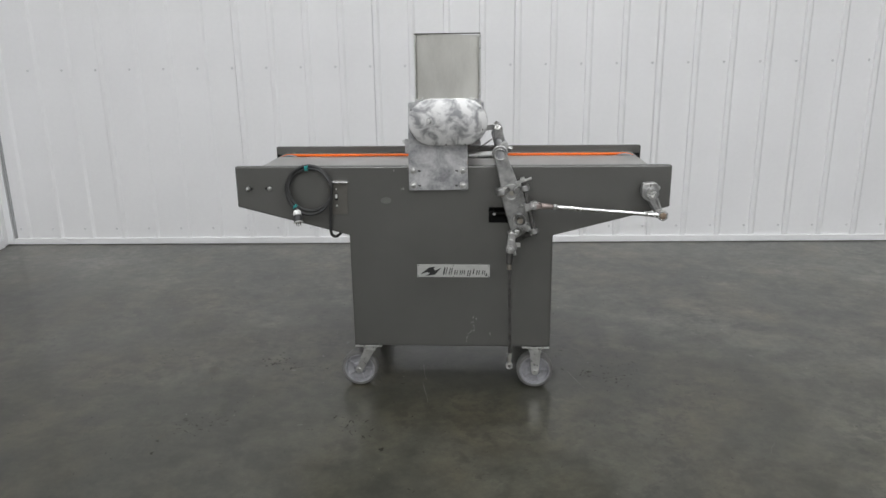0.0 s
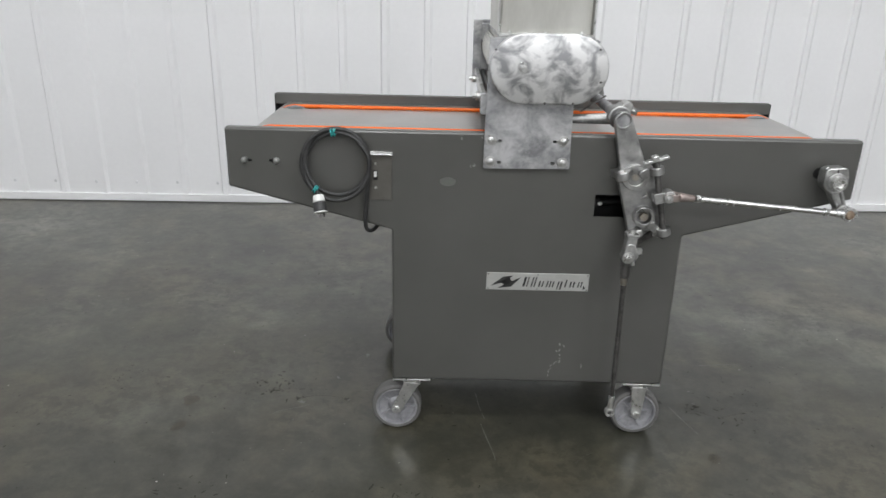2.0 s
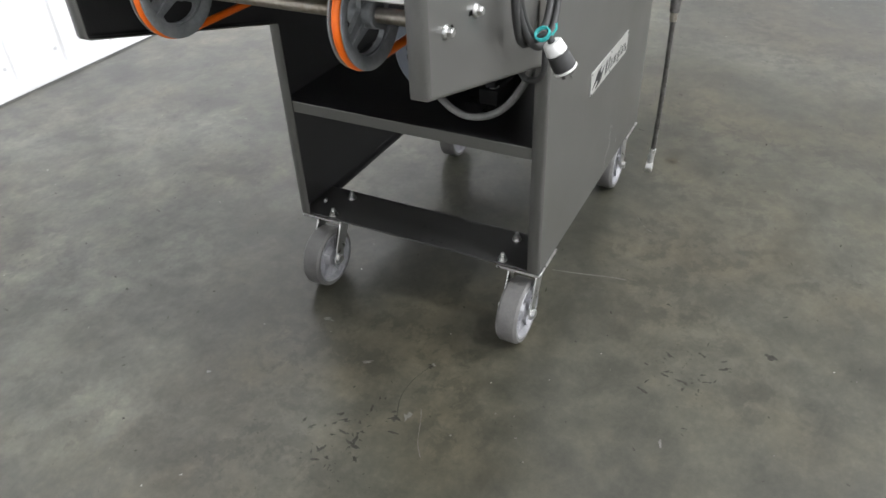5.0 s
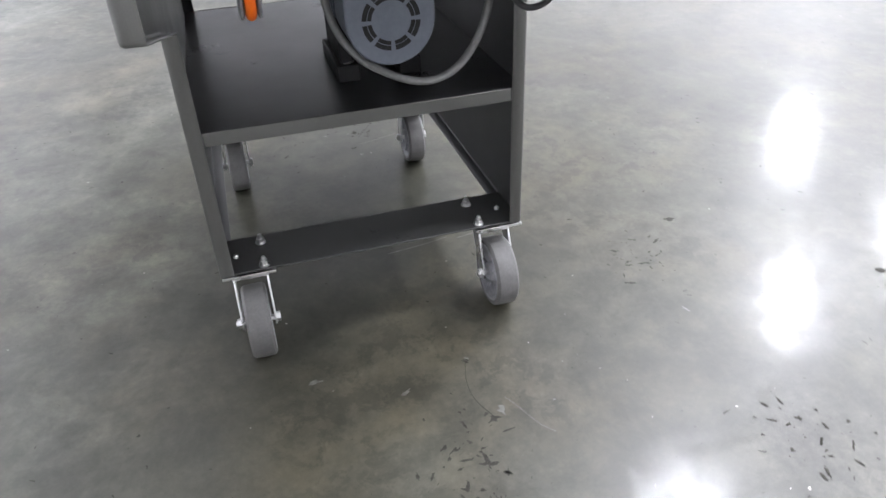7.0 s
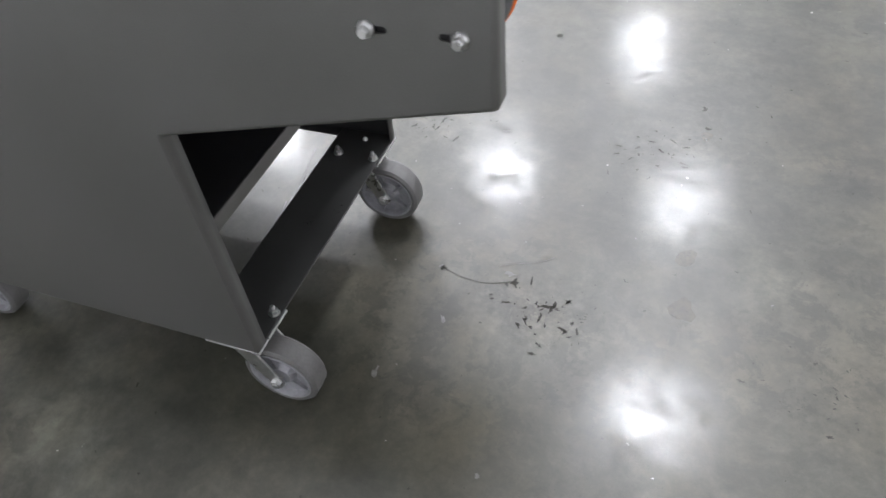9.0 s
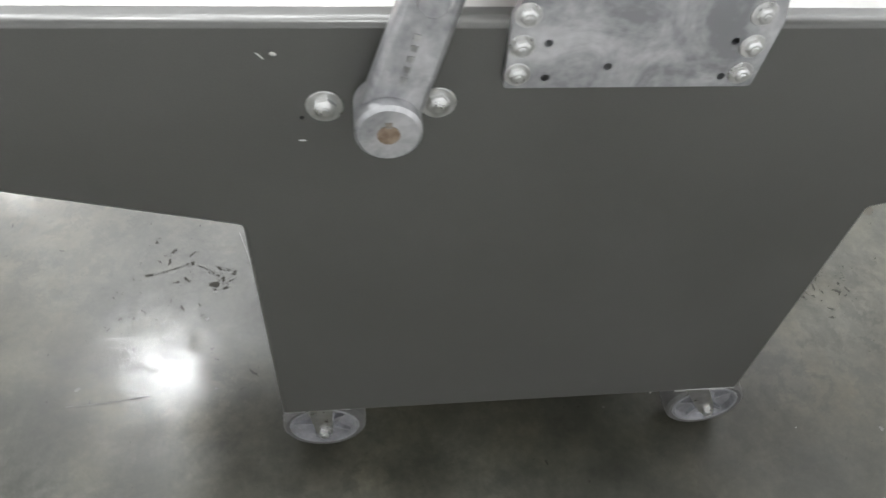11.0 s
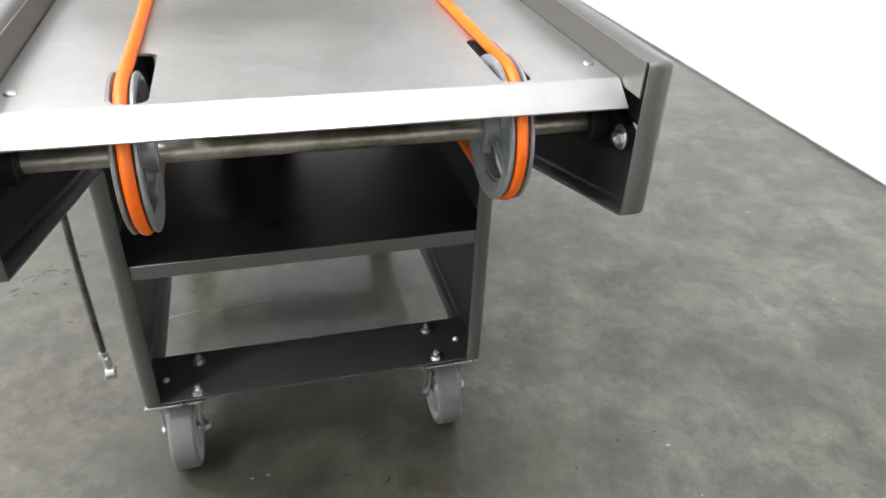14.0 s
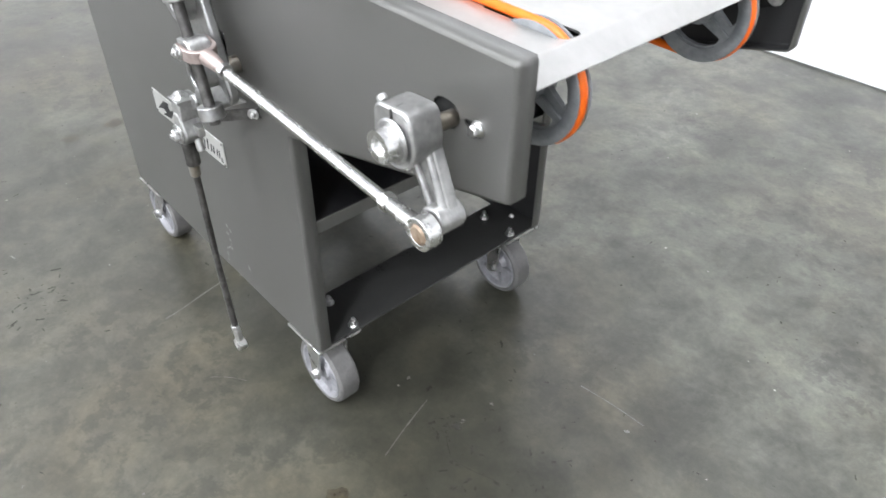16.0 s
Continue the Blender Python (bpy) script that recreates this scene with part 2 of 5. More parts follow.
BADGE = mat("brushed_badge", (0.5, 0.5, 0.48), (0.62, 0.62, 0.6), (0.35, 0.5), metal=0.7, big=20, bump=0.02)
INK = mat("black_ink", (0.015, 0.015, 0.015), (0.025, 0.025, 0.025), (0.5, 0.6), bump=0)
TAG = mat("embossed_tag", (0.13, 0.13, 0.125), (0.18, 0.18, 0.172), (0.3, 0.4), metal=0.5, bump=0)
SCUFF = mat("pale_scuff", (0.22, 0.22, 0.212), (0.3, 0.3, 0.29), (0.6, 0.7), bump=0)
PIT = mat("pitted_concrete", (0.03, 0.029, 0.024), (0.055, 0.053, 0.046), (0.7, 0.85), spec=0.15, big=60, bump=0.3)
CHIP = mat("chipped_concrete", (0.085, 0.082, 0.075), (0.15, 0.146, 0.135), (0.4, 0.6), big=60, bump=0.2)
STAIN = mat("rust_stain", (0.02, 0.017, 0.009), (0.046, 0.038, 0.022), (0.25, 0.4), big=60, bump=0.1)
LAMP_HOUSING = mat("lamp_housing", (0.35, 0.35, 0.36), (0.45, 0.45, 0.46), (0.4, 0.5), metal=0.6, bump=0)


# ---- mesh helpers ----
def part(name, bm, material, parent=None, label="", bevel=0.0, smooth=40):
    """Links a bmesh as one mesh object, under parent where given."""
    me = bpy.data.meshes.new(name)
    bmesh.ops.recalc_face_normals(bm, faces=bm.faces[:])
    bm.to_mesh(me)
    bm.free()
    me.materials.append(material)
    for p in me.polygons:
        p.use_smooth = True
    me.set_sharp_from_angle(angle=radians(smooth))
    ob = new(name, me)
    if parent:
        ob.parent = parent
        if parent.parent is None:
            ob.matrix_parent_inverse = parent.matrix_basis.inverted()
    if label:
        ob["label"] = label
    if bevel:
        mod = ob.modifiers.new("bevel", "BEVEL")
        mod.width, mod.segments, mod.limit_method, mod.angle_limit = bevel, 2, "ANGLE", radians(40)
        mod.harden_normals = False
    return ob


def thing(name, loc, label, category, group=""):
    ob = new(name)
    ob.empty_display_size = 0.1
    ob.matrix_basis = Matrix.Translation(loc)
    return tagged(ob, label, category, group)


def box(bm, x0, x1, y0, y1, z0, z1, m=None):
    vs = [bm.verts.new(Vector((x, y, z))) for x in (x0, x1) for y in (y0, y1) for z in (z0, z1)]
    if m:
        for v in vs:
            v.co = m @ v.co
    for f in ((0, 1, 3, 2), (4, 6, 7, 5), (0, 4, 5, 1), (2, 3, 7, 6), (0, 2, 6, 4), (1, 5, 7, 3)):
        bm.faces.new([vs[i] for i in f])
    return bm


def basis(d):
    d = Vector(d).normalized()
    a = d.orthogonal().normalized()
    return a, d.cross(a), d


def rings(bm, centre_rows, axis, seg=24, cap=True, start=0.0):
    """A turned solid: rows of (point on the axis, radius) joined in turn."""
    a, b, _ = basis(axis)
    out = []
    for c, r in centre_rows:
        c = Vector(c)
        out.append([bm.verts.new(c + r * (math.cos(start + 2 * math.pi * i / seg) * a + math.sin(start + 2 * math.pi * i / seg) * b)) for i in range(seg)])
    for p, q in zip(out, out[1:]):
        for i in range(seg):
            j = (i + 1) % seg
            bm.faces.new((p[i], p[j], q[j], q[i]))
    if cap:
        bm.faces.new(out[0][::-1])
        bm.faces.new(out[-1])
    return bm


def cyl(bm, p, q, r, seg=24, chamfer=0.0, r2=None):
    p, q = Vector(p), Vector(q)
    d = (q - p).normalized()
    r2 = r if r2 is None else r2
    rows = [(p, r), (q, r2)]
    if chamfer:
        rows = [(p, r - chamfer), (p + d * chamfer, r), (q - d * chamfer, r2), (q, r2 - chamfer)]
    return rings(bm, rows, d, seg)


def pipe(bm, p, q, r, r_in, seg=32):
    """A hollow cylinder."""
    p, q = Vector(p), Vector(q)
    d = q - p
    a, b, _ = basis(d)
    loops = []
    for c, rad in ((p, r), (q, r), (q, r_in), (p, r_in)):
        loops.append([bm.verts.new(c + rad * (math.cos(2 * math.pi * i / seg) * a + math.sin(2 * math.pi * i / seg) * b)) for i in range(seg)])
    for k in range(4):
        u, v = loops[k], loops[(k + 1) % 4]
        for i in range(seg):
            j = (i + 1) % seg
            bm.faces.new((u[i], u[j], v[j], v[i]))
    return bm


def tube(bm, pts, r, seg=10, closed=False):
    """A round tube along points."""
    pts = [Vector(p) for p in pts]
    n = len(pts)
    tang = []
    for i in range(n):
        if closed:
            tang.append((pts[(i + 1) % n] - pts[i - 1]).normalized())
        else:
            tang.append((pts[min(i + 1, n - 1)] - pts[max(i - 1, 0)]).normalized())
    a = tang[0].orthogonal().normalized()
    loops = []
    for p, t in zip(pts, tang):
        a = (a - t * a.dot(t)).normalized()
        b = t.cross(a)
        loops.append([bm.verts.new(p + r * (math.cos(2 * math.pi * i / seg) * a + math.sin(2 * math.pi * i / seg) * b)) for i in range(seg)])
    pairs = list(zip(loops, loops[1:])) + ([(loops[-1], loops[0])] if closed else [])
    for u, v in pairs:
        for i in range(seg):
            j = (i + 1) % seg
            bm.faces.new((u[i], u[j], v[j], v[i]))
    if not closed:
        bm.faces.new(loops[0][::-1])
        bm.faces.new(loops[-1])
    return bm


def smooth_path(pts, steps=8):
    """Catmull-Rom through points."""
    pts = [Vector(p) for p in pts]
    out = []
    for i in range(len(pts) - 1):
        p0, p1, p2, p3 = pts[max(i - 1, 0)], pts[i], pts[i + 1], pts[min(i + 2, len(pts) - 1)]
        for k in range(steps):
            t = k / steps
            out.append(0.5 * ((2 * p1) + (p2 - p0) * t + (2 * p0 - 5 * p1 + 4 * p2 - p3) * t * t + (3 * p1 - p0 - 3 * p2 + p3) * t ** 3))
    out.append(pts[-1])
    return out


def prism(bm, pts, y0, y1):
    """A flat outline of (x, z) given thickness from y0 to y1."""
    lo = [bm.verts.new((x, y0, z)) for x, z in pts]
    hi = [bm.verts.new((x, y1, z)) for x, z in pts]
    bm.faces.new(lo)
    bm.faces.new(hi[::-1])
    k = len(pts)
    for i in range(k):
        j = (i + 1) % k
        bm.faces.new((lo[i], lo[j], hi[j], hi[i]))
    return bm


def fillet(poly, r, seg=4):
    """Rounds the corners of an outline."""
    out = []
    k = len(poly)
    for i in range(k):
        p, a, b = Vector(poly[i]), Vector(poly[i - 1]), Vector(poly[(i + 1) % k])
        u, v = (a - p).normalized(), (b - p).normalized()
        ang = u.angle(v)
        t = min(r / math.tan(ang / 2), 0.45 * min((a - p).length, (b - p).length))
        p1, p2 = p + u * t, p + v * t
        for s in range(seg + 1):
            w = s / seg
            out.append(tuple((1 - w) ** 2 * p1 + 2 * w * (1 - w) * p + w * w * p2))
    return out


def inset(poly, d):
    """Moves an outline inwards (outline counter-clockwise)."""
    out = []
    k = len(poly)
    for i in range(k):
        a, p, b = Vector(poly[i - 1]), Vector(poly[i]), Vector(poly[(i + 1) % k])
        u, v = (p - a).normalized(), (b - p).normalized()
        n1, n2 = Vector((-u.y, u.x)), Vector((-v.y, v.x))
        nn = (n1 + n2).normalized()
        out.append(tuple(p + nn * (d / max(0.3, nn.dot(n1)))))
    return out


def stadium(x0, x1, zc, r, seg=14):
    """A slot-shaped outline, counter-clockwise."""
    return [(x1 - r + r * math.cos(a), zc + r * math.sin(a)) for a in (-math.pi / 2 + math.pi * i / seg for i in range(seg + 1))] + \
           [(x0 + r + r * math.cos(a), zc + r * math.sin(a)) for a in (math.pi / 2 + math.pi * i / seg for i in range(seg + 1))]


def hull(circles, seg=20):
    """The outline round circles of (x, z, r), counter-clockwise: a link or lever shape."""
    pts = sorted({(round(x + r * math.cos(2 * math.pi * i / seg), 6), round(z + r * math.sin(2 * math.pi * i / seg), 6)) for x, z, r in circles for i in range(seg)})

    def half(seq):
        h = []
        for p in seq:
            while len(h) > 1 and (h[-1][0] - h[-2][0]) * (p[1] - h[-2][1]) - (h[-1][1] - h[-2][1]) * (p[0] - h[-2][0]) <= 0:
                h.pop()
            h.append(p)
        return h
    return half(pts)[:-1] + half(pts[::-1])[:-1]


def bolt(p, d, r, parent, material=None, head=0.006, washer=True, name="bolt"):
    """A domed hex bolt head with its washer, pointing along d."""
    p, d = Vector(p), Vector(d).normalized()
    bm = bmesh.new()
    h = 0.0
    if washer:
        cyl(bm, p, p + d * 0.002, r * 1.55, 20, 0.0006)
        h = 0.002
    rings(bm, [(p + d * h, r), (p + d * (h + head * 0.7), r), (p + d * (h + head), r * 0.72)], d, 6)
    cyl(bm, p + d * (h + head * 0.9), p + d * (h + head * 1.35), r * 0.42, 12, 0.0008)
    return part(name, bm, material or ZINC, parent)


# ---- the hall ----
WALL_TURN = math.atan(0.027)
X_WEST, X_EAST, Y_SOUTH, ROOF, LINER = -3.46, 12.0, -14.0, 7.8, 3.7


def wall_y(x):
    return 2.40 + 0.027 * x


def build_hall():
    bm = box(bmesh.new(), X_WEST - 0.3, X_EAST + 0.3, Y_SOUTH - 0.3, 3.1, -0.2, 0.0)
    tagged(part("floor", bm, CONCRETE), "polished grey-brown stained concrete warehouse floor", "floor", kind="structure")
    bm = box(bmesh.new(), X_WEST - 0.3, X_EAST + 0.3, Y_SOUTH - 0.3, 3.1, ROOF, ROOF + 0.2)
    tagged(part("ceiling", bm, ROOF_WHITE), "pale steel roof lining", "ceiling", kind="structure")
    for name, b in (("wall_west", (X_WEST - 0.2, X_WEST, Y_SOUTH, 2.6)), ("wall_east", (X_EAST, X_EAST + 0.2, Y_SOUTH, 3.0)),
                    ("wall_south", (X_WEST, X_EAST, Y_SOUTH - 0.2, Y_SOUTH))):
        bm = box(bmesh.new(), *b, 0.0, ROOF)
        tagged(part(name, bm, WALL_WHITE), "plain white painted steel warehouse wall", "wall", kind="structure")
    turn = pose(0, 2.40, 0, 0, 0, math.degrees(WALL_TURN))
    # grey above the liner is unseen, added to darken the floor's reflections
    bm = box(bmesh.new(), X_WEST - 0.3, X_EAST + 0.3, 0.02, 0.22, 0.0, ROOF, turn)
    wall = tagged(part("wall_north", bm, UPPER_GREY), "white ribbed steel wall cladding with screw rows", "wall", kind="structure")
    # ribbed sheets, four ribs each
    pitch, first = 0.2437, -2.619 - 4 * 0.2437 + 0.025
    bm = bmesh.new()
    prof = [(0.0, 0.0)]
    for k in range(4):
        s = k * pitch
        prof += [(s + 0.002, 0.0), (s + 0.007, -0.012), (s + 0.034, -0.012), (s + 0.052, 0.0)]
    prof.append((4 * pitch - 0.0015, 0.0))
    zs = (0.045, LINER)
    lo = [bm.verts.new((x, y, zs[0])) for x, y in prof]
    hi = [bm.verts.new((x, y, zs[1])) for x, y in prof]
    for i in range(len(prof) - 1):
        bm.faces.new((lo[i], lo[i + 1], hi[i + 1], hi[i]))
    ext = bmesh.ops.extrude_face_region(bm, geom=bm.faces[:])
    bmesh.ops.translate(bm, verts=[v for v in ext["geom"] if isinstance(v, bmesh.types.BMVert)], vec=(0, 0.004, 0))
    sheet = part("wall_panel", bm, WALL_WHITE, wall, smooth=25)
    bm = bmesh.new()
    for k in range(4):
        for z in (0.12, 1.273, 2.45, 3.6):
            cyl(bm, (k * pitch + pitch - 0.025, 0.001, z), (k * pitch + pitch - 0.025, -0.003, z), 0.0085, 10, 0.001)
            cyl(bm, (k * pitch + pitch - 0.025, -0.002, z), (k * pitch + pitch - 0.025, -0.008, z), 0.005, 6, 0.001)
    screws = part("screw_row", bm, SCREW_PAINT, wall)
    count = 16
    for i in range(count):
        m = turn @ Matrix.Translation((first + i * 4 * pitch, -0.0005, 0))
        for src in (sheet, screws):
            ob = src if i == 0 else src.copy()
            if i:
                scene.collection.objects.link(ob)
            ob.matrix_basis = m
    # foot trim, sealant line and corner trim
    bm = box(bmesh.new(), X_WEST, X_EAST, -0.016, 0.02, 0.005, 0.05, turn)
    tagged(part("baseboard", bm, WALL_WHITE, bevel=0.003), "white folded steel foot trim along wall", "baseboard", kind="structure")
    bm = box(bmesh.new(), X_WEST, X_EAST, -0.018, 0.02, 0.0, 0.005, turn)
    tagged(part("trim", bm, GAP_DARK), "grey sealant line where wall meets floor", "trim", kind="structure")
    bm = prism(bmesh.new(), [(0, 0), (0.055, 0), (0.055, 0.006), (0.006, 0.006), (0.006, 0.055), (0, 0.055)], 0.01, ROOF)
    for v in bm.verts:
        x, z, y = v.co.x, v.co.y, v.co.z
        v.co = (X_WEST + 0.001 + x, wall_y(X_WEST) - 0.014 - y, z)
    tagged(part("trim", bm, WALL_WHITE), "white steel corner trim", "trim", kind="structure")
    # solid strip coloured grey for the shadow gap beside the trim
    bm = box(bmesh.new(), X_WEST + 0.058, X_WEST + 0.074, -0.0135, 0.02, 0.05, LINER, turn)
    tagged(part("trim", bm, UPPER_GREY), "thin grey strip for the shadow gap beside the corner trim", "trim", kind="structure")
    bm = box(bmesh.new(), X_WEST, X_WEST + 0.03, Y_SOUTH, wall_y(X_WEST) - 0.09, 0.0, 0.06)
    tagged(part("baseboard", bm, WALL_WHITE, bevel=0.003), "white foot trim along side wall", "baseboard", kind="structure")


def build_lamps():
    first = None
    for x, y in LAMP_PLACES:
        power = 0.62 if y > 0 else 1.0
        m = Matrix.Translation((x, y, LAMP_HEIGHT))
        if first is None:
            first = thing("high_bay_lamp", (x, y, LAMP_HEIGHT), "round flat high-bay lamp hanging from the roof", "lamp", "high-bay lamps")
            bm = bmesh.new()
            rings(bm, [((x, y, LAMP_HEIGHT + 0.004), 0.37), ((x, y, LAMP_HEIGHT + 0.05), 0.37), ((x, y, LAMP_HEIGHT + 0.08), 0.24), ((x, y, LAMP_HEIGHT + 0.16), 0.14), ((x, y, LAMP_HEIGHT + 0.2), 0.03)], (0, 0, 1), 32)
            part("housing", bm, LAMP_HOUSING, first)
            bm = cyl(bmesh.new(), (x, y, LAMP_HEIGHT + 0.2), (x, y, ROOF), 0.008, 8)
            part("hanger", bm, ZINC, first)
        else:
            copy_thing(first, m)
        data = bpy.data.lights.new("high_bay_light", "AREA")
        data.shape, data.size, data.energy, data.color = "DISK", LAMP_SIZE, LAMP_WATTS * power, (0.96, 0.982, 1.0)
        lamp = new("high_bay_light", data)
        lamp.matrix_basis = m
        # added upward lamp that brightens the roof the floor mirrors; no such source known
        data = bpy.data.lights.new("roof_fill", "AREA")
        data.shape, data.size, data.energy, data.color = "DISK", 0.4, ROOF_FILL_WATTS * power, (0.96, 0.982, 1.0)
        lamp = new("roof_fill", data)
        lamp.matrix_basis = m @ pose(0, 0, 0.21, 180)


build_hall()
build_lamps()

# ---- the machine: belt table on casters with a roller feed head ----
DEPTH, TOP = 0.622, 0.9465
XE, XB = 0.85, 0.405
Z_WING, Z_IN, Z_BOT = 0.785, 0.669, 0.194
TABLE = 0.917
SHAFT_X, SHAFT_Z, BELT_R = 0.757, 0.8515, 0.0705
BELT_Y = (0.142, 0.488)
BELT_SKEW = (-0.008, 0.0)
machine = thing("depositor_machine", (0, DEPTH / 2, 0),
                "grey steel belt table machine on casters with aluminium roller head", "machine")


def bolt_height(s, dx, front):
    """Height of a bearing bolt; those of one bearing sit aslant."""
    if front or s < 0:
        return 0.8585 if front else 0.8605
    return 0.862 if dx > 0 else 0.854


def bolt_x(s, dx, front):
    """Along the side: where a bearing bolt sits."""
    return s * (0.758 if front else 0.769) + (0.92 * dx if front else dx)


def side_panel(front):
    """A folded steel side: wings at both ends, rounded folds and holes."""
    outline = fillet([(-XB, Z_BOT), (XB, Z_BOT), (XB, Z_IN), (XE, Z_WING), (XE, TOP), (-XE, TOP), (-XE, Z_WING), (-XB, Z_IN)], 0.007)
    holes = []
    for s in (-1, 1):
        for dx in (-0.047, 0.047):
            if front and s > 0 > dx:
                continue
            c = bolt_x(s, dx, front) - math.copysign(0.0095, dx)
            holes.append(stadium(c - 0.0115, c + 0.0115, bolt_height(s, dx, front), 0.004, 5))
    if front:
        holes.append([(0.152, 0.721), (0.245, 0.721), (0.245, 0.784), (0.152, 0.784)])
        holes.append(stadium(0.73, 0.7735, 0.857, 0.0165, 6))
    else:
        holes += [stadium(0.338, 0.345, 0.912, 0.0033, 4), stadium(0.318, 0.323, 0.835, 0.0025, 4)]
    side = (lambda y: y) if front else (lambda y: DEPTH - y)
    bm = bmesh.new()
    rows = []
    for d, y in ((0.0, 0.027), (0.0, 0.006), (0.0018, 0.0018), (0.006, 0.0)):
        rows.append([bm.verts.new((x, side(y), z)) for x, z in inset(outline, d)])
    k = len(outline)
    for p, q in zip(rows, rows[1:]):
        for i in range(k):
            j = (i + 1) % k
            bm.faces.new((p[i], p[j], q[j], q[i]))
    edges = [bm.edges.get((rows[-1][i], rows[-1][(i + 1) % k])) for i in range(k)]
    for h in holes:
        vs = [bm.verts.new((x, side(0.0), z)) for x, z in h]
        edges += [bm.edges.new((vs[i], vs[(i + 1) % len(vs)])) for i in range(len(vs))]
    bmesh.ops.triangle_fill(bm, use_beauty=True, use_dissolve=False, edges=edges)
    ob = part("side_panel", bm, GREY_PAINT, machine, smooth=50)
    # inner face coloured dark to carry the shade inside
    ob.data.materials.append(INNER_SHADE)
    # face the fold outwards, then give the sheet its thickness
    me = ob.data
    want = -1 if front else 1
    big = max(me.polygons, key=lambda p: p.area)
    if big.normal.y * want < 0:
        me.flip_normals()
    for p in me.polygons:
        p.use_smooth = abs(p.normal.y) < 0.999
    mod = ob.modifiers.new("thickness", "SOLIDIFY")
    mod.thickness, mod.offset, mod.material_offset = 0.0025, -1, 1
    return ob


def build_frame():
    side_panel(True)
    side_panel(False)
    for y in (0.0272, DEPTH - 0.0298):
        bm = box(bmesh.new(), -XE + 0.004, XE - 0.004, y, y + 0.0026, TOP - 0.036, TOP - 0.0004)
        part("return_flange", bm, GREY_PAINT, machine, bevel=0.001)
    # deck shelf with folded ends
    bm = bmesh.new()
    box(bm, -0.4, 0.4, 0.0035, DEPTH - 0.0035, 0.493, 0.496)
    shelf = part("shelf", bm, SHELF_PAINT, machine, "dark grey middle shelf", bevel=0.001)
    for s in (-1, 1):
        bm = box(bmesh.new(), min(s * 0.403, s * 0.4002), max(s * 0.403, s * 0.4002), 0.028, DEPTH - 0.028, 0.471, 0.4965)
        part("shelf_edge", bm, GREY_PAINT, shelf, "grey folded shelf edge", bevel=0.0012)
    for s in (-1, 1):
        bm = bmesh.new()
        box(bm, min(s * 0.403, s * 0.275), max(s * 0.403, s * 0.275), 0.004, DEPTH - 0.004, 0.198, 0.202)
        part("base_plate", bm, PLATE_PAINT, machine, "dark grey base plate", bevel=0.001)
        for x in (0.305, 0.389):
            for y in (0.091, 0.536):
                b = bmesh.new()
                cyl(b, (s * x, y, 0.202), (s * x, y, 0.204), 0.011, 16)
                rings(b, [((s * x, y, 0.204), 0.0085), ((s * x, y, 0.212), 0.0085)], (0, 0, 1), 6)
                cyl(b, (s * x, y, 0.212), (s * x, y, 0.221), 0.0045, 10, 0.001)
                part("bolt", b, ZINC, machine)
        for y in (0.034, DEPTH - 0.034):
            bolt((s * 0.345, y, 0.202), (0, 0, 1), 0.006, machine, washer=False)


def slot_sheet(bm):
    """The table sheet with four pulley slots."""
    x1, y0, y1 = 0.803, 0.031, DEPTH - 0.031
    out = [(-x1, y0), (x1, y0), (x1, y1), (-x1, y1)]
    loops = [out]
    for s in (-1, 1):
        for y in BELT_Y:
            c = s * 0.7345
            loops.append([(c - 0.066, y - 0.0155), (c + 0.066, y - 0.0155), (c + 0.066, y + 0.0155), (c - 0.066, y + 0.0155)])
            loops[-1] = fillet(loops[-1], 0.012, 5)
    edges = []
    for lp in loops:
        vs = [bm.verts.new((x, y, TABLE)) for x, y in lp]
        edges += [bm.edges.new((vs[i], vs[(i + 1) % len(vs)])) for i in range(len(vs))]
    bmesh.ops.triangle_fill(bm, use_beauty=True, use_dissolve=False, edges=edges)
    return x1, y0, y1


def build_table():
    bm = bmesh.new()
    x1, y0, y1 = slot_sheet(bm)
    ext = bmesh.ops.extrude_face_region(bm, geom=bm.faces[:])
    bmesh.ops.translate(bm, verts=[v for v in ext["geom"] if isinstance(v, bmesh.types.BMVert)], vec=(0, 0, -0.0025))
    part("table_top", bm, STAINLESS, machine, "scuffed stainless steel table sheet with belt slots")
    for s in (-1, 1):
        bm = bmesh.new()
        prof = [(0.0, 0.0), (0.002, -0.0004), (0.004, -0.0015), (0.0295, -0.02), (0.028, -0.0221), (0.0025, -0.0036), (0.0, -0.0025)]
        prism(bm, [(s * (x1 + dx), TABLE + dz) for dx, dz in prof], y0, y1)
        part("folded_lip", bm, STAINLESS, machine, "bright sloping folded steel lip")
    for s in (-1, 1):
        for y in (y0 + 0.014, y1 - 0.014):
            bm = bmesh.new()
            rings(bm, [((s * 0.762, y, TABLE), 0.0058), ((s * 0.762, y, TABLE + 0.0018), 0.0052), ((s * 0.762, y, TABLE + 0.003), 0.003)], (0, 0, 1), 14)
            part("rivet", bm, ZINC, machine)
    # under-table cross members
    for x in (-0.52, 0.0, 0.52):
        bm = box(bmesh.new(), x - 0.02, x + 0.02, 0.004, DEPTH - 0.004, TABLE - 0.03, TABLE - 0.003)
        part("cross_member", bm, GREY_PAINT, machine, bevel=0.002)


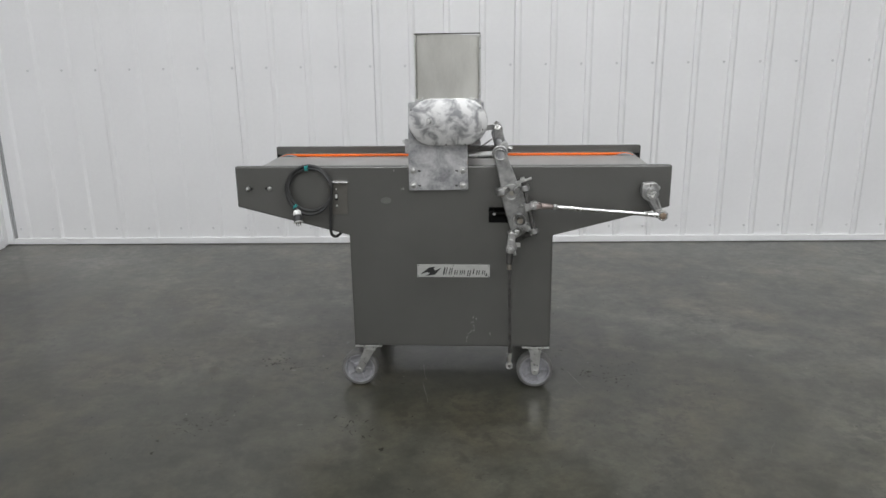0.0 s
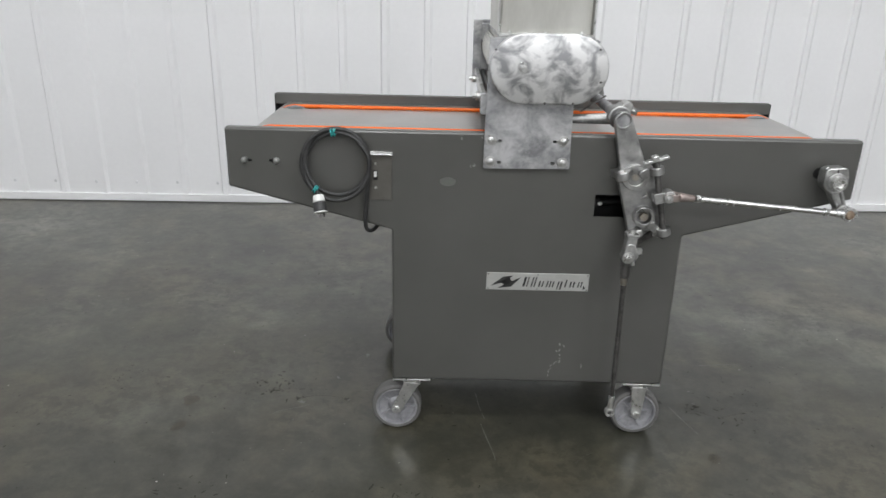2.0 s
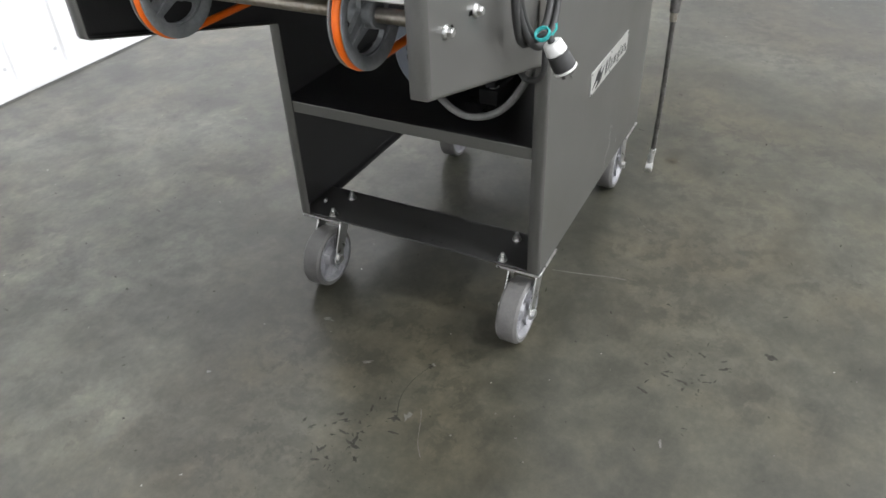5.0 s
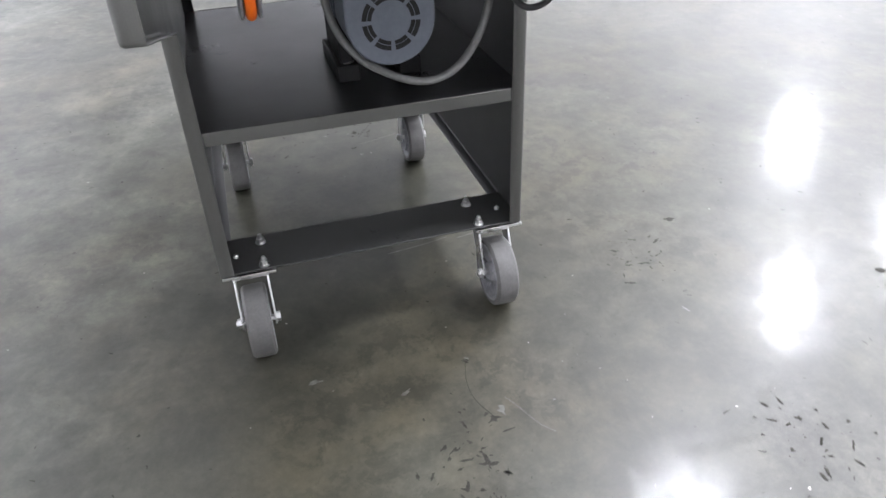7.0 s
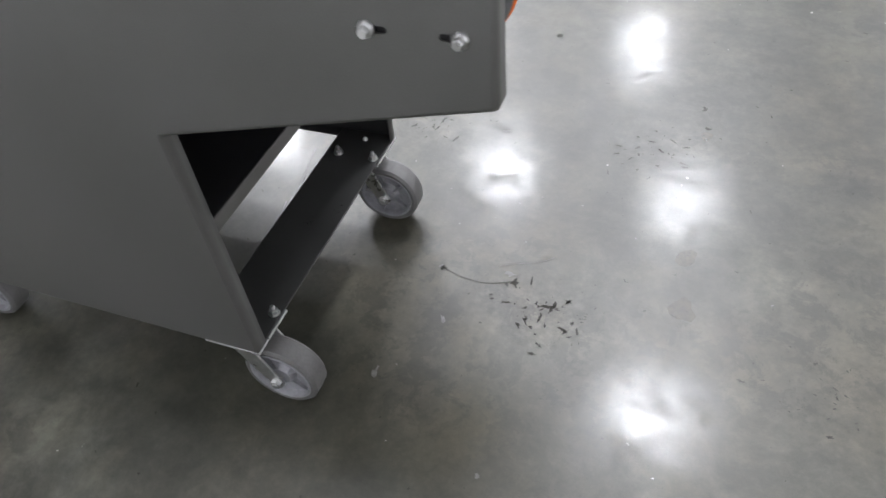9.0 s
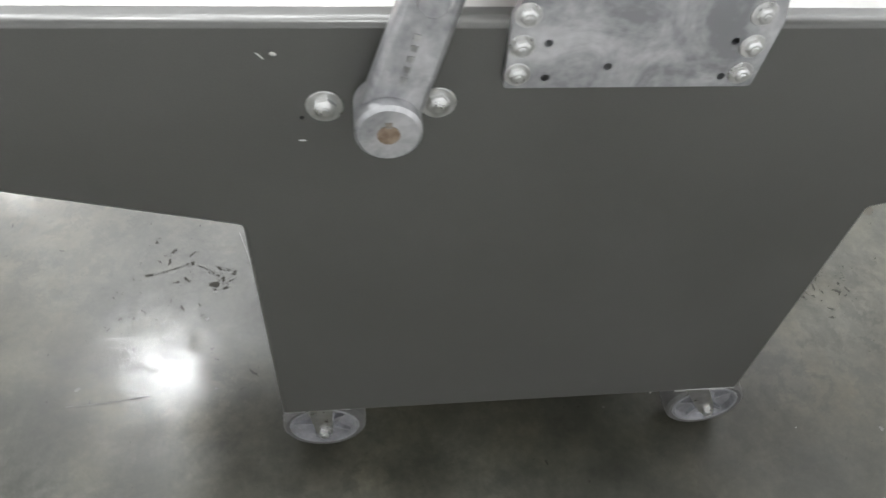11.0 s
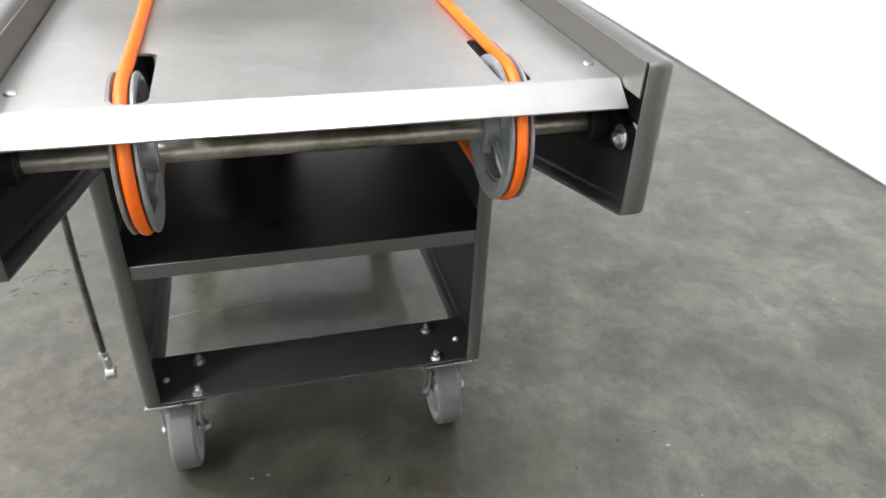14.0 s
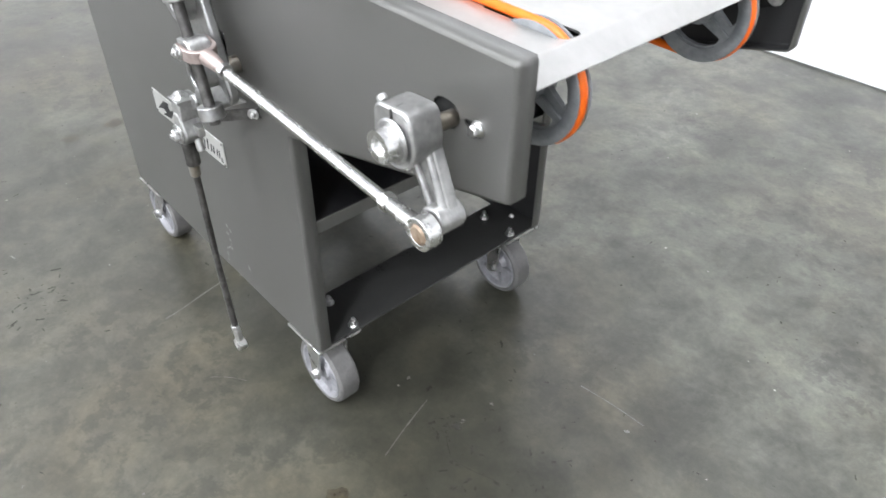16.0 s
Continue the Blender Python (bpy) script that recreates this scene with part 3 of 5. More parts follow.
def holed_plate(outline, holes, y0, y1):
    """A plate in the upright plane with holes right through it."""
    bm = bmesh.new()
    edges = []
    for lp in [outline] + holes:
        vs = [bm.verts.new((x, y0, z)) for x, z in lp]
        edges += [bm.edges.new((vs[i], vs[(i + 1) % len(vs)])) for i in range(len(vs))]
    bmesh.ops.triangle_fill(bm, use_beauty=True, use_dissolve=False, edges=edges)
    ext = bmesh.ops.extrude_face_region(bm, geom=bm.faces[:])
    bmesh.ops.translate(bm, verts=[v for v in ext["geom"] if isinstance(v, bmesh.types.BMVert)], vec=(0, y1 - y0, 0))
    return bm


def circle(x, z, r, seg=12):
    return [(x + r * math.cos(2 * math.pi * i / seg), z + r * math.sin(2 * math.pi * i / seg)) for i in range(seg)]


def pulley(x, y, z):
    """A grooved cast pulley with a hub and three spokes."""
    bm = bmesh.new()
    seg = 48
    prof = [(-0.0075, 0.056), (-0.0115, 0.0625), (-0.0122, 0.0725), (-0.0108, 0.0748), (-0.0085, 0.0743), (-0.0055, 0.0655), (0.0055, 0.0655), (0.0085, 0.0743), (0.0108, 0.0748), (0.0122, 0.0725), (0.0115, 0.0625), (0.0075, 0.056)]
    loops = []
    for dy, r in prof:
        loops.append([bm.verts.new((x + r * math.cos(2 * math.pi * i / seg), y + dy, z + r * math.sin(2 * math.pi * i / seg))) for i in range(seg)])
    for k in range(len(prof)):
        u, v = loops[k], loops[(k + 1) % len(prof)]
        for i in range(seg):
            j = (i + 1) % seg
            bm.faces.new((u[i], u[j], v[j], v[i]))
    rim = part("pulley", bm, PULLEY, machine, "grey cast spoked pulley")
    bm = bmesh.new()
    cyl(bm, (x, y - 0.02, z), (x, y + 0.02, z), 0.019, 24, 0.002)
    cyl(bm, (x, y + 0.012, z + 0.02), (x, y + 0.012, z + 0.03), 0.005, 8)
    part("hub", bm, PULLEY, rim)
    # a flat web with three large rounded holes, and a rib along each spoke
    holes = []
    for k in range(3):
        c, n = math.cos(math.radians(-90 + 120 * k)), math.sin(math.radians(-90 + 120 * k))
        flat = [(0.02, -0.003), (0.034, -0.036), (0.044, -0.0305), (0.0505, -0.0165), (0.053, 0.0), (0.0505, 0.0165), (0.044, 0.0305), (0.034, 0.036), (0.02, 0.003)]
        holes.append([(x + a * c - b * n, z + a * n + b * c) for a, b in fillet(flat, 0.003, 3)])
    part("web", holed_plate(circle(x, z, 0.0575, 48), holes, y - 0.004, y + 0.004), PULLEY, rim)
    for k in range(3):
        m = Matrix.Translation((x, y, z)) @ Matrix.Rotation(math.radians(-90 + 120 * k), 4, "Y")
        part("rib", box(bmesh.new(), 0.015, 0.056, -0.0075, 0.0075, -0.0025, 0.0025, m), PULLEY, rim, bevel=0.001)


def flange_bolt(p, d):
    """A zinc hex bolt with a broad flange under its head."""
    p, d = Vector(p), Vector(d)
    bm = rings(bmesh.new(), [(p, 0.0092), (p + d * 0.0018, 0.0092), (p + d * 0.0042, 0.0072)], d, 24)
    rings(bm, [(p + d * 0.0035, 0.0066), (p + d * 0.0095, 0.0066), (p + d * 0.0112, 0.005)], d, 6)
    return part("bolt", bm, ZINC, machine)


def build_drive():
    for s in (-1, 1):
        x = s * SHAFT_X
        bm = cyl(bmesh.new(), (x, 0.012, SHAFT_Z), (x, DEPTH - 0.012, SHAFT_Z), 0.0105, 20)
        part("drive_shaft", bm, SHAFT_STEEL, machine, "oil-stained steel cross shaft")
        for y, d in ((0.0035, 1), (DEPTH - 0.0035, -1)):
            bm = bmesh.new()
            prism(bm, hull([(x, SHAFT_Z, 0.032), (x - 0.045, SHAFT_Z, 0.013), (x + 0.045, SHAFT_Z, 0.013)]), min(y, y + d * 0.012), max(y, y + d * 0.012))
            cyl(bm, (x, y + d * 0.012, SHAFT_Z), (x, y + d * 0.034, SHAFT_Z), 0.022, 24, 0.002)
            # coloured black to give the bolt slots their inner shade
            bear = part("bearing", bm, BLACK, machine, "flange bearing, black for the shade in the bolt slots", bevel=0.0015)
            for dx in (-0.045, 0.045):
                bolt((x + dx, y + d * 0.012, SHAFT_Z), (0, d, 0), 0.0085, bear)
        for dx in (-0.047, 0.047):
            if not (s == 1 and dx < 0):
                flange_bolt((bolt_x(s, dx, True), 0, bolt_height(s, dx, True)), (0, -1, 0))
            flange_bolt((bolt_x(s, dx, False), DEPTH, bolt_height(s, dx, False)), (0, 1, 0))
        for y, skew in zip(BELT_Y, BELT_SKEW):
            pulley(x, y + (skew if s > 0 else 0.0), SHAFT_Z)
    for y, skew in zip(BELT_Y, BELT_SKEW):
        r = BELT_R
        pts = []
        for s, a0 in ((1, 90), (-1, 270)):
            for k in range(25):
                a = math.radians(a0 - 180 * k / 24)
                pts.append((s * SHAFT_X + r * math.cos(a), y + (skew if s > 0 else 0.0), SHAFT_Z + r * math.sin(a)))
            n = 12
            for k in range(1, n):
                w = k / n
                pts.append((s * SHAFT_X * (1 - 2 * w), y + skew * (1 - w if s > 0 else w), SHAFT_Z - s * r))
        part("round_belt", tube(bmesh.new(), pts, 0.0062, 12, closed=True), BELT, machine, "orange round polyurethane belt")


def caster(x, y, trail, lift):
    """A caster with a plate, a pressed fork, a wheel and its axle; trail 0 for a fixed one."""
    wx, ax = x + trail, 0.0765 + lift
    bm = bmesh.new()
    box(bm, x - 0.056, x + 0.056, y - 0.0515, y + 0.0515, 0.188, 0.1935)
    plate = part("caster", bm, ZINC, machine, "zinc-plated caster with grey wheel", bevel=0.001)
    bm = bmesh.new()
    cyl(bm, (x, y, 0.166), (x, y, 0.189), 0.033, 28, 0.003)
    for d in (-1, 1):
        yy = y + d * 0.033
        prism(bm, hull([(x - 0.02, 0.168, 0.003), (x + 0.02, 0.168, 0.003), (wx, ax, 0.015)]), yy - 0.0022, yy + 0.0022)
    box(bm, x - 0.026, x + 0.026, y - 0.035, y + 0.035, 0.164, 0.168)
    part("fork", bm, ZINC, plate, bevel=0.001)
    seg = 48
    for nm, mt, prof in (("tyre", TYRE, [(-0.0232, 0.064), (-0.0245, 0.0705), (-0.019, 0.0758), (0.0, 0.0765), (0.019, 0.0758), (0.0245, 0.0705), (0.0232, 0.064)]),
                         ("rim", RIM, [(-0.0222, 0.0642), (-0.0245, 0.063), (-0.0238, 0.0585), (-0.0125, 0.055), (-0.008, 0.028), (-0.02, 0.02), (-0.022, 0.006), (0.022, 0.006), (0.02, 0.02), (0.008, 0.028), (0.0125, 0.055), (0.0238, 0.0585), (0.0245, 0.063), (0.0222, 0.0642)])):
        bm = bmesh.new()
        loops = []
        for dy, r in prof:
            loops.append([bm.verts.new((wx + r * math.cos(2 * math.pi * i / seg), y + dy, ax + r * math.sin(2 * math.pi * i / seg))) for i in range(seg)])
        for k in range(len(prof)):
            u, v = loops[k], loops[(k + 1) % len(prof)]
            for i in range(seg):
                j = (i + 1) % seg
                bm.faces.new((u[i], u[j], v[j], v[i]))
        part(nm, bm, mt, plate)
    for k in range(5):
        a = 2 * math.pi * k / 5
        for d in (-1, 1):
            m = Matrix.Translation((wx, y, ax)) @ Matrix.Rotation(a, 4, "Y")
            bm = box(bmesh.new(), 0.018, 0.056, min(d * 0.007, d * 0.018), max(d * 0.007, d * 0.018), -0.0025, 0.0025, m)
            part("rib", bm, RIM, plate)
    bm = bmesh.new()
    cyl(bm, (wx, y - 0.042, ax), (wx, y + 0.046, ax), 0.006, 12)
    rings(bm, [((wx, y - 0.0352, ax), 0.0105), ((wx, y - 0.043, ax), 0.0105)], (0, 1, 0), 6)
    rings(bm, [((wx, y + 0.0352, ax), 0.0105), ((wx, y + 0.043, ax), 0.0105)], (0, 1, 0), 6)
    part("axle", bm, ZINC, plate)


build_frame()
build_table()
build_drive()
for cx, cy, tr, up in ((-0.347, 0.05, -0.047, 0.0), (-0.347, 0.568, -0.05, 0.0), (0.347, 0.05, 0.0, 0.0), (0.347, 0.566, -0.004, 0.0)):
    caster(cx, cy, tr, up)


# ---- the roller head ----
def fluted_roller(x, z, r):
    bm = bmesh.new()
    n = 40
    prof = []
    for i in range(n):
        for da, rr in ((0.0, r - 0.004), (0.3, r), (0.6, r), (0.9, r - 0.004)):
            a = 2 * math.pi * (i + da) / n
            prof.append((x + rr * math.cos(a), z + rr * math.sin(a)))
    prism(bm, prof, 0.022, DEPTH - 0.022)
    cyl(bm, (x, 0.002, z), (x, DEPTH - 0.002, z), 0.014, 16)
    part("feed_roller", bm, SHEET, machine, "fluted steel feed roller", smooth=20)


def build_head():
    yb = DEPTH
    out = fillet([(-0.158, 0.8535), (0.072, 0.8565), (0.07, 0.95), (0.07, 1.19), (-0.154, 1.19), (-0.158, 0.95)], 0.004, 2)
    holes = [stadium(x - 0.006, x + 0.006, z, 0.0042, 4) for x, z in ((-0.117, 0.929), (0.028, 0.929), (-0.117, 0.871), (0.026, 0.871))]
    part("mounting_plate", holed_plate(out, holes, -0.0125, -0.0006), CAST_PLATE, machine, "stained aluminium mounting plate", bevel=0.0015)
    for x, z in ((-0.141, 0.931), (0.051, 0.931), (-0.141, 0.873), (0.052, 0.873)):
        bolt((x, -0.0125, z), (0, -1, 0), 0.0095, machine)
    out = fillet([(-0.149, 0.8795), (0.1155, 0.8795), (0.1155, 0.957), (0.092, 1.03), (0.1, 1.2), (-0.148, 1.2), (-0.132, 1.06), (-0.154, 0.955)], 0.004, 2)
    holes = [circle(x, z, 0.0045, 8) for x, z in ((0.077, 0.932), (-0.112, 0.934), (0.074, 0.892), (-0.112, 0.892), (0.012, 0.905))]
    part("mounting_plate", holed_plate(out, holes, yb + 0.0006, yb + 0.0125), CAST_PLATE, machine, "stained aluminium mounting plate", bevel=0.0015)
    for x, z in ((0.1035, 0.929), (0.1035, 0.897), (-0.131, 0.929), (-0.131, 0.897), (-0.129, 0.965), (0.102, 0.963)):
        bolt((x, yb + 0.0125, z), (0, 1, 0), 0.0085, machine)
    # gear cover with its stud
    outline = stadium(-0.152, 0.147, 1.1185, 0.0868, 18)
    bm = bmesh.new()
    rows = []
    for d, y in ((0.0, -0.0128), (0.0, -0.037), (0.0012, -0.0402), (0.004, -0.0414)):
        rows.append([bm.verts.new((x, y, z)) for x, z in inset(outline, d)])
    k = len(outline)
    for p, q in zip(rows, rows[1:]):
        for i in range(k):
            j = (i + 1) % k
            bm.faces.new((p[i], p[j], q[j], q[i]))
    bm.faces.new(rows[0])
    bm.faces.new(rows[-1])
    cover = part("gear_cover", bm, COVER, machine, "dented polished aluminium oval gear cover", smooth=60)
    bm = bmesh.new()
    cyl(bm, (-0.072, -0.041, 1.124), (-0.072, -0.0435, 1.124), 0.0125, 20, 0.0008)
    cyl(bm, (-0.072, -0.0435, 1.124), (-0.072, -0.104, 1.124), 0.0078, 16, 0.0015)
    part("stud", bm, ZINC, cover)
    for x, z in ((0.128, 1.09), (-0.01, 1.034), (0.062, 1.035), (-0.14, 1.165), (0.12, 1.17)):
        bm = cyl(bmesh.new(), (x, -0.0412, z), (x, -0.0424, z), 0.003, 10)
        part("screw", bm, DARK_STEEL, cover)
    fluted_roller(-0.076, 1.122, 0.072)
    fluted_roller(0.064, 1.118, 0.066)
    # scraper bar, clamp block, knobs and lower rods
    bm = box(bmesh.new(), -0.168, -0.156, 0.018, DEPTH - 0.02, 1.018, 1.046)
    part("scraper_bar", bm, ZINC, machine, "bright square scraper bar", bevel=0.0015)
    bm = box(bmesh.new(), -0.172, -0.15, -0.001, 0.02, 0.995, 1.05)
    part("clamp_block", bm, CAST_PLATE, machine, bevel=0.002)
    bm = box(bmesh.new(), -0.176, -0.148, DEPTH - 0.03, DEPTH - 0.002, 1.0, 1.2)
    part("clamp_block", bm, CAST_PLATE, machine, bevel=0.002)
    for y in (0.085, 0.44):
        bm = bmesh.new()
        cyl(bm, (-0.168, y, 1.03), (-0.182, y, 1.03), 0.012, 18, 0.002)
        cyl(bm, (-0.182, y, 1.03), (-0.19, y, 1.03), 0.006, 10, 0.001)
        part("clamp_knob", bm, ZINC, machine)
    bm = bmesh.new()
    cyl(bm, (-0.14, 0.02, 1.035), (-0.14, DEPTH - 0.02, 1.035), 0.008, 12)
    part("tie_rod", bm, DARK_STEEL, machine)
    bm = bmesh.new()
    cyl(bm, (-0.15, DEPTH - 0.16, 0.985), (-0.15, DEPTH - 0.005, 0.985), 0.009, 12)
    part("tie_rod", bm, DARK_STEEL, machine)
    bm = bmesh.new()
    prism(bm, [(-0.125, 1.04), (-0.06, 0.965), (0.04, 0.965), (0.09, 1.04)], 0.03, DEPTH - 0.03)
    part("discharge_chute", bm, DARK_STEEL, machine, bevel=0.002)
    for y0, y1 in ((0.001, 0.026), (DEPTH - 0.026, DEPTH - 0.001)):
        bm = prism(bmesh.new(), [(-0.15, 0.951), (0.066, 0.951), (0.066, 1.19), (-0.15, 1.19)], y0, y1)
        part("end_frame", bm, CAST_PLATE, machine, bevel=0.002)


def build_hopper():
    x0, x1, y0, y1, z0, z1 = -0.131, 0.118, 0.05, 0.44, 1.196, 1.441
    bm = bmesh.new()
    n = 24
    # front sheet, slightly bowed, its top edge drooping towards one corner
    lo, hi, lob, hib = [], [], [], []
    for i in range(n + 1):
        w = i / n
        x = x0 + 0.007 + (x1 - x0 - 0.014) * w
        bow = 0.012 * (1 - abs(2 * w - 1) ** 4)
        top = z1 - 0.004 - 0.012 * max(0.0, w - 0.62) ** 1.5 * 4
        lo.append(bm.verts.new((x, y0 + 0.012 - bow * 0.4, z0)))
        hi.append(bm.verts.new((x, y0 + 0.014 - bow, top)))
        lob.append(bm.verts.new((x, y0 + 0.014 - bow * 0.4, z0)))
        hib.append(bm.verts.new((x, y0 + 0.016 - bow, top)))
    for i in range(n):
        bm.faces.new((lo[i], lo[i + 1], hi[i + 1], hi[i]))
        bm.faces.new((lob[i], hib[i], hib[i + 1], lob[i + 1]))
        bm.faces.new((hi[i], hi[i + 1], hib[i + 1], hib[i]))
        bm.faces.new((lo[i], lob[i], lob[i + 1], lo[i + 1]))
    bm.faces.new((lo[0], hi[0], hib[0], lob[0]))
    bm.faces.new((lo[n], lob[n], hib[n], hi[n]))
    hop = part("hopper", bm, SHEET, machine, "dull grey sheet steel hopper")
    for x in (x0, x1 - 0.002):
        bm = box(bmesh.new(), x, x + 0.002, y0, y1, z0, z1)
        part("side_sheet", bm, SHEET, hop)
        bm = box(bmesh.new(), x - 0.001, x + 0.003, y0 - 0.001, y0 + 0.003, z0, z1)
        part("edge_strip", bm, ZINC, hop)
    bm = box(bmesh.new(), x0 + 0.002, x1 - 0.002, y1 - 0.004, y1 - 0.002, z0, z1)
    part("back_sheet", bm, SHEET, hop)
    bm = box(bmesh.new(), x0, x1, y0 - 0.002, y0 + 0.013, z1 - 0.0035, z1 + 0.001)
    part("hem", bm, DARK_STEEL, hop, "dark rolled top hem", bevel=0.001)
    bm = box(bmesh.new(), x0 + 0.002, x1 - 0.002, 0.022, y0 + 0.01, z0 - 0.004, z0 + 0.003)
    part("flange", bm, ZINC, hop, bevel=0.001)
    bm = box(bmesh.new(), x0, x1, 0.026, DEPTH - 0.026, z0 - 0.01, z0 - 0.004)
    part("frame", bm, CAST_PLATE, hop, bevel=0.001)
    for x in (-0.102, -0.012, 0.084):
        bolt((x, 0.034, z0 + 0.003), (0, 0, 1), 0.005, hop, washer=False, name="stud")
    bm = box(bmesh.new(), 0.121, 0.132, 0.03, 0.06, 1.15, 1.185)
    part("latch", bm, CAST_PLATE, hop, bevel=0.002)


# ---- levers, links and rods ----
def z_prism(bm, circles, z0, z1, m):
    """A flat link of circles (x, y, r) lying level in the pose m."""
    pts = hull(circles)
    lo = [bm.verts.new(m @ Vector((x, y, z0))) for x, y in pts]
    hi = [bm.verts.new(m @ Vector((x, y, z1))) for x, y in pts]
    bm.faces.new(lo[::-1])
    bm.faces.new(hi)
    for i in range(len(pts)):
        j = (i + 1) % len(pts)
        bm.faces.new((lo[i], lo[j], hi[j], hi[i]))
    return bm


def flat_link(name, circles, y0, y1, material, parent, label="", bevel=0.002):
    return part(name, prism(bmesh.new(), hull(circles), y0, y1), material, parent, label, bevel=bevel)


def build_levers():
    yb = DEPTH
    # cross shafts
    part("cross_shaft", cyl(bmesh.new(), (0.195, -0.03, 0.996), (0.195, yb + 0.05, 0.996), 0.0145, 20, 0.001), CAST_PLATE, machine, "grey cross shaft above the table")
    part("pivot_shaft", cyl(bmesh.new(), (0.235, -0.045, 0.852), (0.236, yb + 0.03, 0.859), 0.013, 20), SHAFT_STEEL, machine)
    # clamp hub on the cross shaft with its link to the gear case
    bm = bmesh.new()
    cyl(bm, (0.195, -0.005, 0.996), (0.195, 0.075, 0.996), 0.031, 28, 0.003, 0.022)
    prism(bm, hull([(0.195, 1.0, 0.02), (0.214, 1.022, 0.014)]), 0.0, 0.05)
    hub = part("clamp_hub", bm, CAST, machine, bevel=0.002)
    for y in (0.012, 0.04):
        bm = bmesh.new()
        cyl(bm, (0.2, y, 1.03), (0.237, y, 1.008), 0.0055, 10, 0.001)
        rings(bm, [((0.232, y, 1.011), 0.0095), ((0.24, y, 1.006), 0.0095)], (0.037, 0, -0.022), 6)
        part("bolt", bm, ZINC, hub)
    bm = cyl(bmesh.new(), (0.068, 0.05, 0.98), (0.182, 0.05, 0.983), 0.0115, 20, 0.001, 0.0155)
    stub = part("link_shaft", bm, CRANK_CAST, machine, "tapered cast shaft beside the roller head")
    part("pin", cyl(bmesh.new(), (0.1, 0.05, 1.0), (0.165, 0.055, 1.043), 0.0025, 8), DARK_STEEL, stub)
    flat_link("upper_link", [(0.197, 1.0, 0.024), (0.192, 1.062, 0.015)], 0.335, 0.365, CAST, machine)
    flat_link("case_arm", [(0.12, 1.05, 0.012), (0.19, 1.06, 0.01)], 0.366, 0.378, CAST, machine)
    bolt((0.19, 0.335, 1.062), (-0.1, -0.9, 0.4), 0.009, machine)
    bolt((0.205, 0.345, 1.05), (0.8, -0.3, 0.5), 0.008, machine)
    bolt((0.186, 0.345, 1.075), (0.1, -0.2, 1), 0.008, machine)
    # front lever
    lever = flat_link("front_lever", [(0.194, 0.996, 0.023), (0.226, 0.872, 0.028), (0.246, 0.872, 0.022)], -0.05, -0.031, CAST, machine, "rough cast aluminium lever", 0.004)
    bm = bmesh.new()
    prism(bm, hull([(0.222, 0.858, 0.03), (0.262, 0.862, 0.026), (0.256, 0.706, 0.02), (0.305, 0.722, 0.022)]), -0.046, -0.03)
    part("lever_body", bm, CAST, lever, bevel=0.004)
    # raised cast marks, not legible
    for i in range(5):
        x, z = 0.204 + 0.0032 * i, 0.962 - 0.0125 * i
        bm = prism(bmesh.new(), [(x, z), (x + 0.006, z + 0.0015), (x + 0.0045, z + 0.008), (x - 0.0015, z + 0.0065)], -0.0512, -0.0495)
        part("cast_mark", bm, CAST, lever)
    bm = bmesh.new()
    pipe(bm, (0.194, -0.049, 0.996), (0.194, -0.056, 0.996), 0.023, 0.0165, 28)
    part("bore_rim", bm, CAST, lever, bevel=0.0015)
    part("bore", cyl(bmesh.new(), (0.194, -0.0495, 0.996), (0.194, -0.0508, 0.996), 0.0164, 24), CAST_PLATE, lever)
    bm = bmesh.new()
    prism(bm, [(0.262, 0.792), (0.287, 0.792), (0.277, 0.806)], -0.056, -0.044)
    part("rib", bm, CAST, lever, bevel=0.002)
    bm = bmesh.new()
    pipe(bm, (0.239, -0.044, 0.85), (0.239, -0.064, 0.85), 0.035, 0.022)
    cyl(bm, (0.239, -0.044, 0.85), (0.239, -0.058, 0.85), 0.023, 24, 0.002)
    part("boss", bm, CAST, lever, bevel=0.0015)
    part("boss", pipe(bmesh.new(), (0.273, -0.044, 0.743), (0.273, -0.07, 0.743), 0.028, 0.018), CAST, lever, bevel=0.0015)
    bm = bmesh.new()
    rings(bm, [((0.239, -0.058, 0.85), 0.009), ((0.239, -0.063, 0.85), 0.009)], (0, 1, 0), 6)
    part("boss_bolt", bm, SHAFT_STEEL, lever)
    bm = bmesh.new()
    rings(bm, [((0.273, -0.03, 0.743), 0.012), ((0.273, -0.066, 0.743), 0.012)], (0, 1, 0), 6)
    part("boss_bolt", bm, SHAFT_STEEL, lever)
    cut = cyl(bmesh.new(), (0.273, -0.03, 0.743), (0.273, 0.02, 0.743), 0.014, 18)
    part("pin", cut, SHAFT_STEEL, lever)
    bm = bmesh.new()
    lug = pose(0.2, 0, 0.861, 0, -12, 0)
    z_prism(bm, [(0.03, -0.04, 0.012), (-0.012, -0.045, 0.012), (-0.006, -0.068, 0.012), (0.014, -0.068, 0.01)], -0.009, 0.009, lug)
    pipe(bm, lug @ Vector((-0.001, -0.084, -0.011)), lug @ Vector((-0.001, -0.084, 0.011)), 0.019, 0.0085, 24)
    part("ear", bm, CAST, lever, bevel=0.0025)
    part("ear_pin", cyl(bmesh.new(), lug @ Vector((-0.001, -0.084, -0.016)), lug @ Vector((-0.001, -0.084, 0.007)), 0.0083, 14, 0.001), SHAFT_STEEL, lever)
    # threaded adjusting rod in two yokes
    d = Vector((0.327 - 0.281, 0, 0.698 - 0.9)).normalized()
    a = Vector((0.281, -0.078, 0.9))
